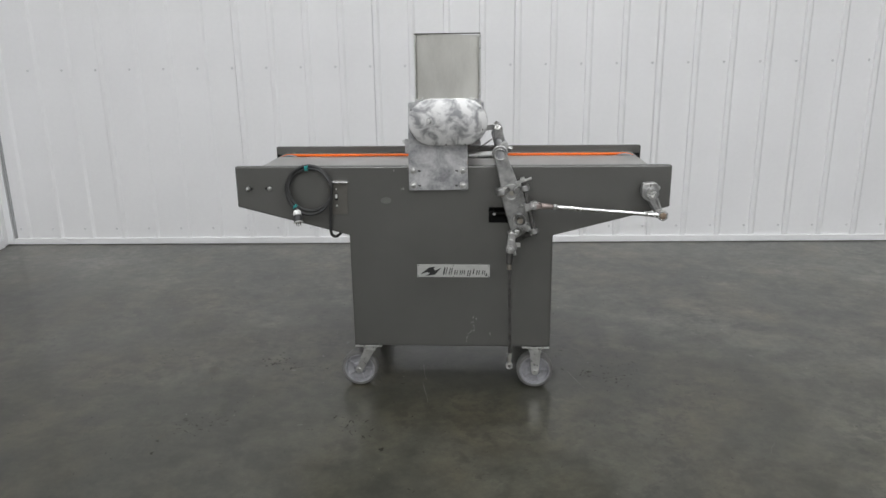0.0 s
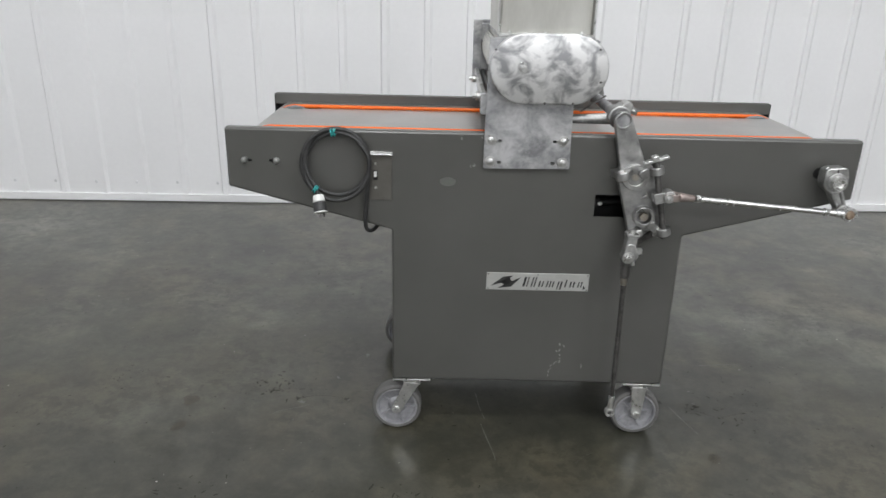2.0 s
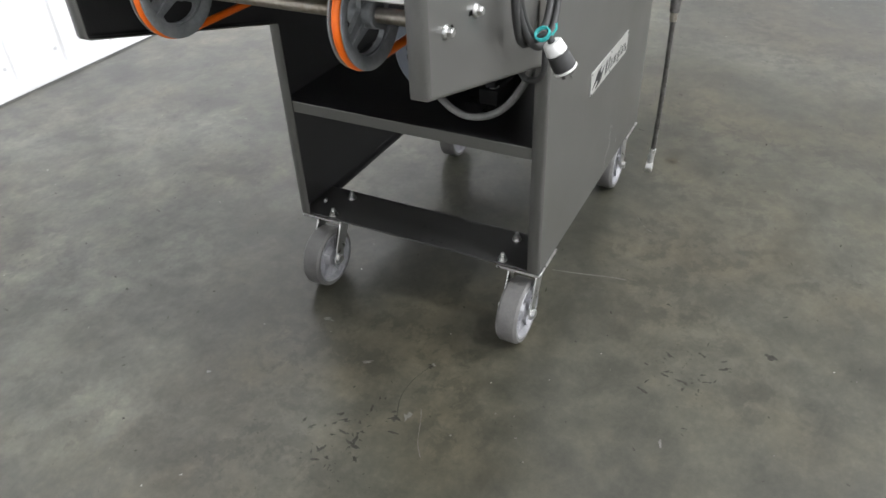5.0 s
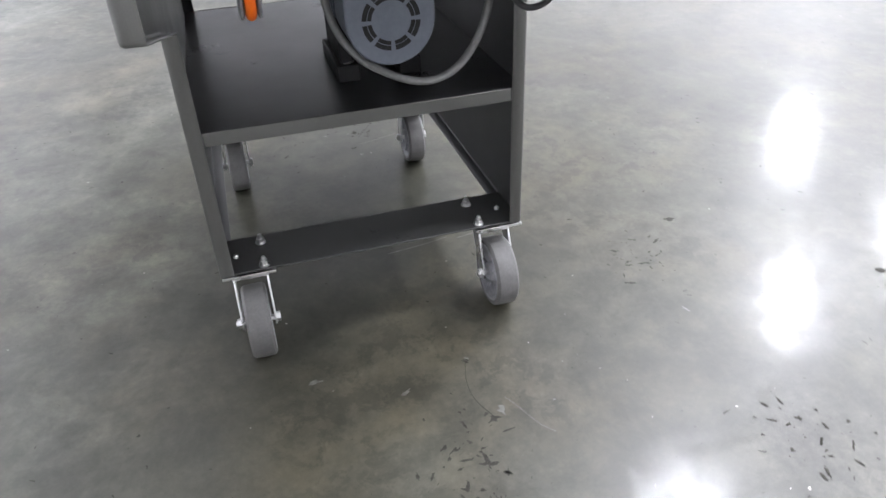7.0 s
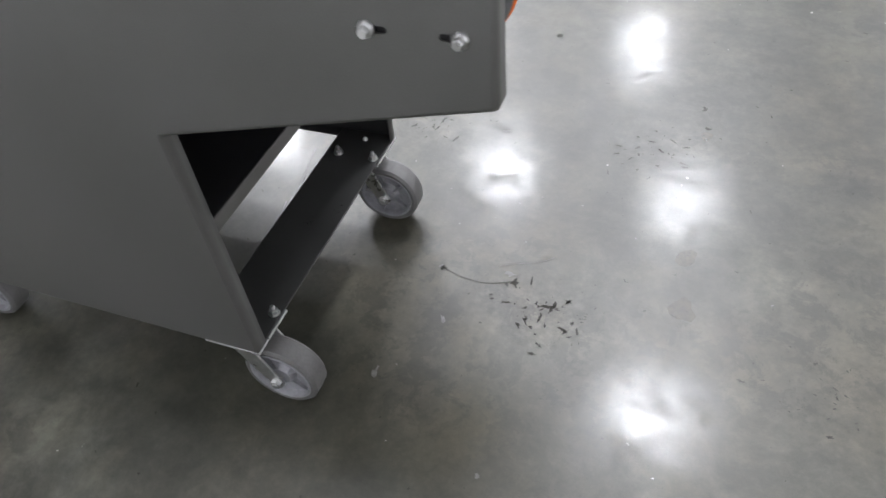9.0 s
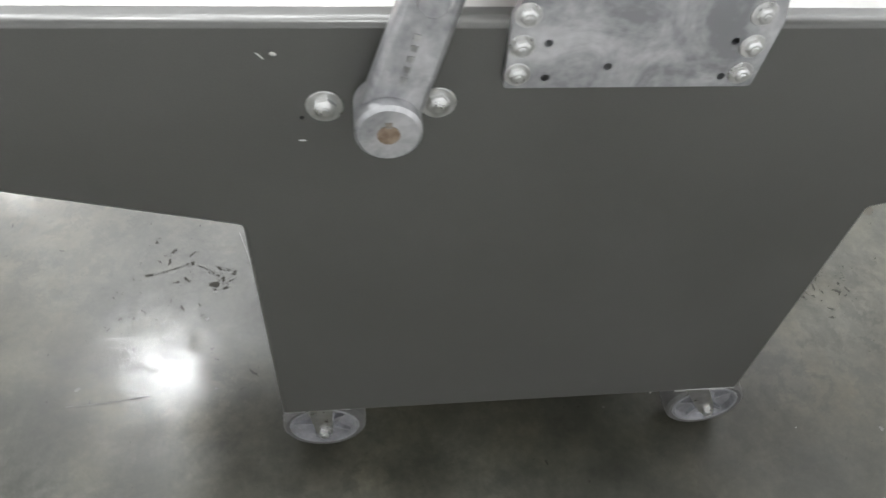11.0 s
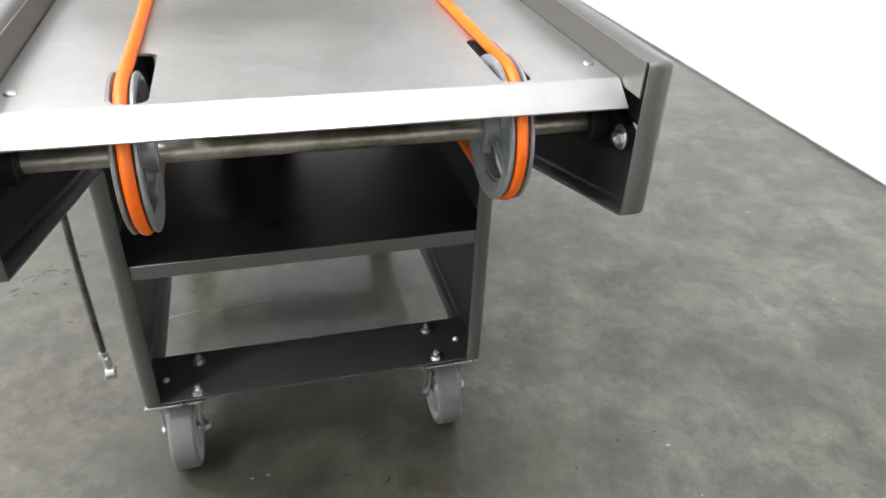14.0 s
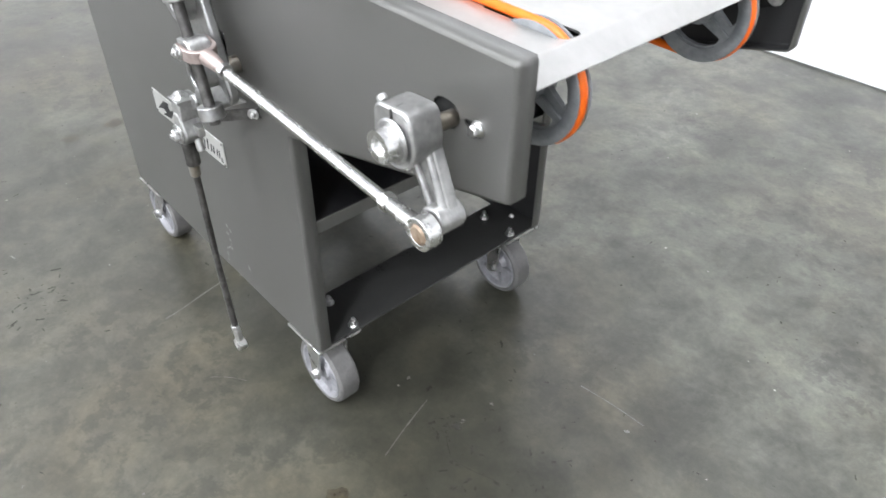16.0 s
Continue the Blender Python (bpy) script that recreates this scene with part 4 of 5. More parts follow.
    for p, q in ((0.016, 0.036), (0.186, 0.206)):
        bm = bmesh.new()
        pipe(bm, a + d * p, a + d * q, 0.019, 0.0085, 24)
        c = a + d * (p + q) / 2
        prism(bm, hull([(c.x - 0.013, c.z, 0.0085), (c.x - 0.03, c.z + (0.012 if p > 0.1 else -0.012), 0.0125)]), -0.08, -0.042)
        part("yoke", bm, CAST, lever, bevel=0.0015)
    bm = bmesh.new()
    tube(bm, [a - d * 0.006, a + d * 0.1, a + d * 0.215], 0.0085, 14)
    rod = part("adjusting_rod", bm, DARK_STEEL, lever, "dark threaded adjusting rod")
    m = Matrix.Translation(a - d * 0.002) @ Matrix.Rotation(radians(-18), 4, "Y")
    bm = box(bmesh.new(), -0.03, 0.034, -0.011, 0.011, -0.004, 0.004, m)
    box(bm, -0.009, 0.009, -0.012, 0.012, -0.002, 0.012, m)
    part("wing_nut", bm, ZINC, lever, bevel=0.002)
    c = a + d * 0.1
    m = Matrix.Translation(c) @ Matrix.Rotation(math.atan2(d.x, -d.z), 4, "Y").inverted()
    bm = box(bmesh.new(), -0.016, 0.016, -0.012, 0.018, -0.014, 0.014, m)
    cyl(bm, (0.325, -0.063, 0.808), (0.325, -0.0975, 0.808), 0.0165, 28, 0.002)
    part("slider_block", bm, CRANK_CAST, lever, bevel=0.002)
    bolt((0.32, -0.1045, 0.808), (0, -1, 0), 0.0075, lever)
    # connecting rod to the crank
    p, q = Vector((0.325, -0.08, 0.808)), Vector((0.806, -0.078, 0.768))
    u = (q - p).normalized()
    bm = bmesh.new()
    tube(bm, [p + u * 0.085, p + u * 0.25, q - u * 0.055], 0.0078, 16)
    crod = part("connecting_rod", bm, ROD_STEEL, machine, "bright steel connecting rod")
    bm = bmesh.new()
    # a curved fork with a tine on either side of the slider
    outer = [(-0.014, 0.0245)] + [(0.006 + 0.0255 * math.cos(math.radians(90 - 15 * i)), 0.0245 * math.sin(math.radians(90 - 15 * i))) for i in range(13)] + [(-0.014, -0.0245)]
    inner = [(-0.014, -0.0185)] + [(0.006 + 0.0175 * math.cos(math.radians(-90 + 15 * i)), 0.0185 * math.sin(math.radians(-90 + 15 * i))) for i in range(13)] + [(-0.014, 0.0185)]
    prism(bm, outer + inner, -0.009, 0.009)
    bm.transform(Matrix(((u.x, -u.z, 0.0, p.x), (u.y, 0.0, -1.0, p.y), (u.z, u.x, 0.0, p.z), (0.0, 0.0, 0.0, 1.0))))
    cyl(bm, p + u * 0.027, p + u * 0.07, 0.0125, 16, 0.002, 0.0085)
    part("rod_end", bm, ROSY_STEEL, crod, "brownish curved rod fork", bevel=0.0015)
    for c0, c1 in ((p + u * 0.072, p + u * 0.082), (q - u * 0.066, q - u * 0.056)):
        bm = rings(bmesh.new(), [(c0, 0.0115), (c1, 0.0115)], u, 6)
        part("jam_nut", bm, ZINC, crod)
    bm = bmesh.new()
    pipe(bm, q + Vector((0, -0.009, 0)), q + Vector((0, 0.009, 0)), 0.0195, 0.0125, 28)
    cyl(bm, q - u * 0.058, q - u * 0.015, 0.0085, 16, 0.001, 0.0105)
    part("rod_end", bm, ROD_STEEL, crod, bevel=0.001)
    bm = cyl(bmesh.new(), q + Vector((0, -0.0105, 0)), q + Vector((0, 0.0105, 0)), 0.0123, 20, 0.003)
    part("rod_ball", bm, RUST, crod)
    # crank
    hx, hz, ex, ez = 0.757, 0.854, 0.801, 0.77
    body = hull([(hx, hz, 0.031), (hx - 0.017, hz + 0.021, 0.013), (hx + 0.014, hz + 0.0245, 0.012)], 40)
    bm = bmesh.new()
    rows = []
    for y, d in ((-0.033, 0.004), (-0.035, 0.0012), (-0.038, 0.0), (-0.069, 0.0), (-0.0715, -0.0015), (-0.0745, -0.0012), (-0.0765, 0.0015), (-0.0755, 0.004)):
        rows.append([bm.verts.new((x, y, z)) for x, z in inset(body, d)])
    k = len(body)
    for a0, a1 in zip(rows, rows[1:]):
        for i in range(k):
            j = (i + 1) % k
            bm.faces.new((a0[i], a0[j], a1[j], a1[i]))
    bm.faces.new(rows[0])
    bm.faces.new(rows[-1])
    cyl(bm, (hx, -0.075, hz), (hx, -0.08, hz), 0.0245, 32, 0.002)
    crank = part("crank", bm, CRANK_CAST, machine, "matte cast aluminium crank arm")
    # dark strip laid on for the shade inside the slot
    part("clamp_slot_dark", box(bmesh.new(), hx - 0.003, hx - 0.0005, -0.0772, -0.06, hz + 0.024, hz + 0.0352), DARK_STEEL, crank)
    part("lug", cyl(bmesh.new(), (hx - 0.024, -0.067, hz + 0.0315), (hx - 0.03, -0.067, hz + 0.036), 0.006, 10, 0.0015), CRANK_CAST, crank)
    bm = bmesh.new()
    prism(bm, hull([(hx, hz, 0.023), (ex, ez, 0.015)]), -0.048, -0.034)
    uu = Vector((ex - hx, 0, ez - hz)).normalized()
    nn = Vector((-uu.z, 0, uu.x))
    for s in (-1, 1):
        b0 = Vector((hx, -0.05, hz)) + nn * s * 0.015
        b1 = Vector((ex, -0.05, ez)) + nn * s * 0.009
        tube(bm, [b0, (b0 + b1) / 2, b1], 0.005, 8)
    cyl(bm, (ex, -0.028, ez), (ex, -0.064, ez), 0.0175, 24, 0.002)
    part("arm", bm, CRANK_CAST, crank, bevel=0.0015)
    bm = bmesh.new()
    pipe(bm, (hx, -0.078, hz), (hx, -0.096, hz), 0.0175, 0.0105, 24)
    cyl(bm, (hx, -0.07, hz), (hx, -0.09, hz), 0.011, 18, 0.001)
    part("shaft_collar", bm, ROD_STEEL, crank)
    part("shaft_stub", cyl(bmesh.new(), (hx + 0.004, 0.02, hz), (hx + 0.004, -0.034, hz), 0.0095, 18), SHAFT_STEEL, crank)
    part("pin", cyl(bmesh.new(), (ex + 0.003, -0.06, ez), (ex + 0.005, -0.078, ez - 0.001), 0.007, 14), ZINC, crank)
    # lower clamp and hanging rod
    bm = bmesh.new()
    prism(bm, hull([(0.241, 0.69, 0.0135), (0.238, 0.664, 0.0145)]), -0.1, -0.066)
    prism(bm, hull([(0.244, 0.688, 0.012), (0.262, 0.7, 0.011)]), -0.078, -0.036)
    clamp = part("lower_clamp", bm, CRANK_CAST, machine, bevel=0.003)
    part("flange", box(bmesh.new(), 0.225, 0.258, -0.102, -0.066, 0.6985, 0.7035), CRANK_CAST, clamp, bevel=0.001)
    bolt((0.24, -0.088, 0.7035), (0, 0, 1), 0.009, clamp)
    bm = bmesh.new()
    prism(bm, hull([(0.239, 0.667, 0.013), (0.235, 0.637, 0.0165), (0.25, 0.645, 0.012)]), -0.101, -0.068)
    part("swivel_block", bm, CRANK_CAST, clamp, bevel=0.003)
    m = Matrix.Translation((0.254, -0.06, 0.664)) @ Matrix.Rotation(math.atan2(0.055, 0.072), 4, "Z") @ Matrix.Rotation(-0.19, 4, "Y")
    bm = box(bmesh.new(), 0.0, 0.094, -0.0025, 0.0025, -0.009, 0.009, m)
    part("stay", bm, DARK_STEEL, clamp, "dark flat stay bar", bevel=0.001)
    bolt(m @ Vector((0.085, -0.0025, 0.0)), m.to_3x3() @ Vector((0, -1, 0)), 0.006, clamp)
    bm = prism(bmesh.new(), [(-0.004, 0.008), (0.08, 0.02), (0.062, 0.036), (-0.004, 0.024)], -0.004, 0.003)
    bm.transform(m)
    part("web", bm, CRANK_CAST, clamp, "pale cast triangular web", bevel=0.0015)
    bolt((0.234, -0.101, 0.64), (0, -1, 0), 0.0105, clamp, head=0.009)
    bm = bmesh.new()
    cyl(bm, (0.248, -0.079, 0.636), (0.254, -0.079, 0.61), 0.0065, 10, 0.001)
    box(bm, 0.25, 0.274, -0.084, -0.074, 0.644, 0.66)
    part("lock_tab", bm, ZINC, clamp, bevel=0.001)
    bm = bmesh.new()
    tube(bm, [(0.232, -0.089, 0.6), (0.235, -0.09, 0.38), (0.238, -0.087, 0.2)], 0.0062, 12)
    hang = part("hanging_rod", bm, DARK_STEEL, machine, "dark steel hanging control rod")
    part("rod_fork", cyl(bmesh.new(), (0.233, -0.089, 0.63), (0.232, -0.089, 0.578), 0.0125, 16, 0.002), DARK_STEEL, hang)
    part("collar", cyl(bmesh.new(), (0.232, -0.089, 0.578), (0.232, -0.089, 0.556), 0.0088, 14, 0.001), SHAFT_STEEL, hang)
    bm = bmesh.new()
    rings(bm, [((0.238, -0.087, 0.205), 0.0085), ((0.238, -0.087, 0.192), 0.0085)], (0, 0, 1), 6)
    cyl(bm, (0.238, -0.086, 0.192), (0.237, -0.084, 0.162), 0.0078, 14, 0.0015)
    pipe(bm, (0.2365, -0.092, 0.149), (0.2365, -0.075, 0.149), 0.0135, 0.0065, 22)
    part("rod_eye", bm, ZINC, hang, bevel=0.001)
    # dark plug fills the eye, drawn for its dark hole
    part("eye_hole_dark", cyl(bmesh.new(), (0.2365, -0.089, 0.149), (0.2365, -0.078, 0.149), 0.0064, 14), DARK_STEEL, hang)
    # dark arm behind the panel opening
    bm = bmesh.new()
    cyl(bm, (0.13, 0.05, 0.745), (0.26, 0.05, 0.755), 0.009, 14)
    cyl(bm, (0.165, 0.035, 0.75), (0.165, 0.065, 0.75), 0.013, 14)
    link = part("inner_link", bm, BLACK, machine)
    # black plate added to block the view through and keep the opening dark
    part("opening_backing", box(bmesh.new(), 0.165, 0.29, 0.072, 0.078, 0.69, 0.785), BLACK, link, bevel=0.002)
    part("nut", cyl(bmesh.new(), (0.174, 0.046, 0.748), (0.174, 0.034, 0.748), 0.0065, 14, 0.002), PLUG_WHITE, link)
    # back lever
    bm = prism(bmesh.new(), hull([(0.192, 0.998, 0.027), (0.233, 0.86, 0.031)]), yb + 0.016, yb + 0.042)
    back = part("back_lever", bm, CAST_PLATE, machine, "worn aluminium back lever", bevel=0.006)
    part("hub", cyl(bmesh.new(), (0.233, yb + 0.004, 0.859), (0.233, yb + 0.058, 0.859), 0.034, 36, 0.004), CAST_PLATE, back)
    part("shaft_end", cyl(bmesh.new(), (0.233, yb + 0.05, 0.859), (0.233, yb + 0.0586, 0.859), 0.0115, 20), RUST, back)
    part("key", box(bmesh.new(), 0.2295, 0.2365, yb + 0.05, yb + 0.0592, 0.868, 0.8745), SHAFT_STEEL, back)
    for i in range(5):
        x, z = 0.205 + 0.0028 * i, 0.955 - 0.0115 * i
        bm = prism(bmesh.new(), [(x, z), (x + 0.006, z + 0.0015), (x + 0.0045, z + 0.0075), (x - 0.0015, z + 0.006)], yb + 0.0415, yb + 0.0434)
        part("cast_mark", bm, CAST, back)
    part("pin", cyl(bmesh.new(), (0.192, yb + 0.04, 0.998), (0.192, yb + 0.046, 0.998), 0.016, 20, 0.001), ZINC, back)
    for x, z in ((0.296, 0.85), (0.179, 0.853)):
        bolt((x, yb, z), (0, 1, 0), 0.0125, machine, head=0.008)


# ---- drive motor on the shelf ----
def u_outline(yc, zc, r, top, seg=22):
    return [(yc + r * math.cos(a), zc + r * math.sin(a)) for a in (math.pi + math.pi * i / seg for i in range(seg + 1))] + \
           [(yc + r, top - 0.02), (yc + r - 0.02, top), (yc - r + 0.02, top), (yc - r, top - 0.02)]


def x_prism(bm, pts, x0, x1):
    lo = [bm.verts.new((x0, y, z)) for y, z in pts]
    hi = [bm.verts.new((x1, y, z)) for y, z in pts]
    bm.faces.new(lo)
    bm.faces.new(hi[::-1])
    k = len(pts)
    for i in range(k):
        j = (i + 1) % k
        bm.faces.new((lo[i], lo[j], hi[j], hi[i]))
    return bm


def build_motor():
    yc, zc, r = 0.247, 0.646, 0.079
    case = part("motor", x_prism(bmesh.new(), u_outline(yc, zc, r, 0.865), -0.392, -0.28), MOTOR, machine, "blue-grey enamelled drive motor", bevel=0.004)
    part("motor_body", x_prism(bmesh.new(), u_outline(yc, zc, r - 0.008, 0.84), -0.28, -0.05), MOTOR, case, bevel=0.003)
    for i in range(6):
        x = -0.255 + i * 0.03
        part("fin", x_prism(bmesh.new(), u_outline(yc, zc, r - 0.001, 0.845), x, x + 0.007), MOTOR, case)
    # black arcs just proud of the cover, for the dark inside its slots
    for ring_r, ring_w in ((0.0475, 0.0042), (0.0385, 0.0035)):
        for k in range(8):
            bm = bmesh.new()
            a0, a1 = 2 * math.pi * (k + 0.1) / 8, 2 * math.pi * (k + 0.88) / 8
            seg = 6
            loops = []
            for x in (-0.3928, -0.391):
                loops.append([bm.verts.new((x, yc + rr * math.cos(a0 + (a1 - a0) * i / seg), zc + rr * math.sin(a0 + (a1 - a0) * i / seg)))
                              for rr, idx in ((ring_r - ring_w, range(seg + 1)), (ring_r + ring_w, range(seg, -1, -1))) for i in idx])
            bm.faces.new(loops[0])
            kk = len(loops[0])
            for i in range(kk):
                j = (i + 1) % kk
                bm.faces.new((loops[0][i], loops[0][j], loops[1][j], loops[1][i]))
            part("vent_slot_dark", bm, BLACK, case)
    bm = cyl(bmesh.new(), (-0.392, yc + 0.05, 0.732), (-0.405, yc + 0.05, 0.732), 0.012, 14, 0.002)
    part("cover_bolt", bm, BLACK, case)
    for y in (yc - 0.062, yc + 0.062):
        bm = box(bmesh.new(), -0.255, -0.07, y - 0.022, y + 0.022, 0.4962, 0.53)
        box(bm, -0.245, -0.08, y - 0.012, y + 0.012, 0.528, 0.585)
        foot = part("motor_foot", bm, BLACK, case, bevel=0.003)
        bolt((-0.235, y - 0.002, 0.53), (0, 0, 1), 0.009, case)
    bm = box(bmesh.new(), -0.235, -0.17, 0.125, 0.173, 0.58, 0.662)
    part("terminal_box", bm, BLACK, case, bevel=0.003)
    bm = bmesh.new()
    cyl(bm, (-0.2, 0.16, 0.64), (-0.2, 0.16, 0.7), 0.014, 14, 0.002)
    cyl(bm, (-0.2, 0.15, 0.672), (-0.2, 0.095, 0.676), 0.011, 14, 0.001)
    for y in (0.14, 0.125, 0.11):
        cyl(bm, (-0.2, y, 0.672), (-0.2, y - 0.006, 0.673), 0.0145, 8)
    cyl(bm, (-0.2, 0.095, 0.655), (-0.2, 0.095, 0.7), 0.014, 14, 0.002)
    part("cable_gland", bm, BLACK, case)
    pts = [(-0.262, 0.345, 0.88), (-0.272, 0.35, 0.78), (-0.283, 0.347, 0.69), (-0.298, 0.331, 0.615), (-0.32, 0.298, 0.565), (-0.34, 0.258, 0.54), (-0.358, 0.216, 0.524), (-0.364, 0.176, 0.519), (-0.36, 0.134, 0.528), (-0.355, 0.099, 0.554), (-0.35, 0.07, 0.597), (-0.345, 0.053, 0.643), (-0.34, 0.047, 0.685), (-0.33, 0.046, 0.75), (-0.32, 0.052, 0.87)]
    part("motor_cable", tube(bmesh.new(), smooth_path(pts, 8), 0.0075, 12), CONDUIT, case, "thick grey motor cable")
    pts = [(-0.2, 0.095, 0.7), (-0.2, 0.1, 0.76), (-0.19, 0.14, 0.83), (-0.15, 0.2, 0.87)]
    part("thin_cable", tube(bmesh.new(), smooth_path(pts, 8), 0.006, 10), CORD, case)
    pts = [(0.1, 0.33, 0.8), (0.02, 0.3, 0.84), (-0.06, 0.27, 0.82)]
    part("thin_cable", tube(bmesh.new(), smooth_path(pts, 8), 0.007, 10), CORD, case)
    # speed reducer at the far side of the motor
    bm = bmesh.new()
    for y in (yc - 0.04, yc + 0.04):
        box(bm, -0.045, 0.045, y - 0.013, y + 0.013, 0.4962, 0.54)
    box(bm, -0.045, 0.045, yc - 0.045, yc + 0.045, 0.53, 0.72)
    cyl(bm, (0.0, yc - 0.06, 0.63), (0.0, yc + 0.06, 0.63), 0.044, 28, 0.004)
    part("gearbox", bm, BLACK, case, "black speed reducer", bevel=0.004)


# ---- badge, tag, switch, scuffs ----
def build_fittings():
    bm = box(bmesh.new(), -0.135, 0.157, -0.0022, -0.0002, 0.4955, 0.5485)
    badge = part("badge", bm, BADGE, machine, "pale metal maker's plate with black mark", bevel=0.0006)
    for x in (-0.1305, 0.1525, 0.011):
        for z in (0.4995, 0.5445):
            part("rivet", cyl(bmesh.new(), (x, -0.002, z), (x, -0.0032, z), 0.0022, 10), DARK_STEEL, badge)
    up = 0.0075
    for pts in ([(-0.123, 0.5), (-0.088, 0.5285), (-0.06, 0.5325), (-0.082, 0.5125)], [(-0.103, 0.493), (-0.07, 0.5125), (-0.037, 0.5275), (-0.064, 0.4985)],
                [(-0.094, 0.5095), (-0.07, 0.5265), (-0.062, 0.5145), (-0.08, 0.503)]):
        part("printed_mark", prism(bmesh.new(), [(x, z + up) for x, z in pts], -0.0026, -0.0021), INK, badge)
    # the maker's name as plain slanted bars
    x = -0.032
    for h, low, bars in ((0.03, 0.0, (0.006, 0.003)), (0.029, 0.0, (0.0035, 0.0035)), (0.018, 0.0, (0.0045, 0.0035)), (0.018, 0.0, (0.0035, 0.0035, 0.0035)),
                         (0.025, -0.007, (0.0035, 0.0045)), (0.024, 0.0, (0.0042,)), (0.018, 0.0, (0.0045, 0.0045)), (0.018, 0.0, (0.0035, 0.0035))):
        for w in bars:
            z = 0.4995 + up + low
            lean = 0.22 * h
            part("printed_bar", prism(bmesh.new(), [(x, z), (x + w, z), (x + w + lean, z + h), (x + lean, z + h)], -0.0026, -0.0021), INK, badge)
            x += w + 0.0048
        x += 0.0048
    part("printed_bar", prism(bmesh.new(), [(x - 0.006, 0.494 + up), (x + 0.002, 0.4955 + up), (x - 0.001, 0.505 + up), (x - 0.004, 0.504 + up)], -0.0026, -0.0021), INK, badge)
    # oval tag
    bm = bmesh.new()
    out = [(-0.2525 + 0.0215 * math.cos(2 * math.pi * i / 32), 0.811 + 0.0125 * math.sin(2 * math.pi * i / 32)) for i in range(32)]
    inn = [(-0.2525 + 0.0195 * math.cos(2 * math.pi * i / 32), 0.811 + 0.0107 * math.sin(2 * math.pi * i / 32)) for i in range(32)]
    a = [bm.verts.new((x, -0.0016, z)) for x, z in out]
    b = [bm.verts.new((x, -0.0016, z)) for x, z in inn]
    c = [bm.verts.new((x, 0.0, z)) for x, z in out]
    e = [bm.verts.new((x, -0.0008, z)) for x, z in inn]
    for i in range(32):
        j = (i + 1) % 32
        bm.faces.new((a[i], a[j], b[j], b[i]))
        bm.faces.new((c[i], c[j], a[j], a[i]))
        bm.faces.new((b[i], b[j], e[j], e[i]))
    bm.faces.new(e)
    part("oval_tag", bm, TAG, machine, "small embossed oval tag")
    # switch plate and its bright hood
    bm = box(bmesh.new(), -0.479, -0.404, -0.0035, -0.0003, 0.756, 0.884)
    sw = part("switch_plate", bm, SWITCH_PAINT, machine, "dark switch plate with toggle", bevel=0.001)
    bm = x_prism(bmesh.new(), [(-0.0003, 0.8915), (-0.004, 0.891), (-0.0125, 0.8845), (-0.0125, 0.8835), (-0.0003, 0.8835)], -0.477, -0.402)
    part("hood", bm, ROD_STEEL, sw, "bright folded hood strip", bevel=0.0005)
    bm = bmesh.new()
    box(bm, -0.4535, -0.4425, -0.0055, -0.0034, 0.8125, 0.8395)
    part("toggle_frame", bm, BLACK, sw, bevel=0.0005)
    bm = box(bmesh.new(), -0.452, -0.444, -0.012, -0.005, 0.822, 0.837)
    part("toggle", bm, PLUG_WHITE, sw, "white switch toggle", bevel=0.001)
    for z in (0.858, 0.791):
        part("screw", cyl(bmesh.new(), (-0.448, -0.003, z), (-0.448, -0.005, z), 0.0038, 10), ZINC, sw)
    # chipped paint
    rnd = random.Random(4)
    for cx, cz, n, sx, sz in ((0.092, 0.29, 9, 0.012, 0.035), (0.07, 0.235, 7, 0.012, 0.025), (-0.19, 0.93, 2, 0.03, 0.008), (-0.18, 0.87, 3, 0.012, 0.02), (0.165, 0.25, 2, 0.006, 0.006)):
        for _ in range(n):
            x, z = cx + rnd.uniform(-sx, sx), cz + rnd.uniform(-sz, sz)
            w, h = rnd.uniform(0.0015, 0.004), rnd.uniform(0.003, 0.009)
            t = rnd.uniform(-0.004, 0.004)
            part("paint_chip", prism(bmesh.new(), [(x, z), (x + w, z + t * 0.3), (x + w + t, z + h), (x + t, z + h * 0.9)], -0.0005, -0.0001), SCUFF, machine)
    for pts in ([(0.35, 0.907), (0.352, 0.9075), (0.358, 0.9145), (0.355, 0.9135)], [(-0.476, 0.915), (-0.464, 0.9175), (-0.466, 0.92), (-0.474, 0.918)],
                [(0.318, 0.803), (0.326, 0.8035), (0.326, 0.805), (0.319, 0.805)]):
        part("paint_chip", prism(bmesh.new(), pts, DEPTH + 0.0001, DEPTH + 0.0005), PLUG_WHITE, machine)


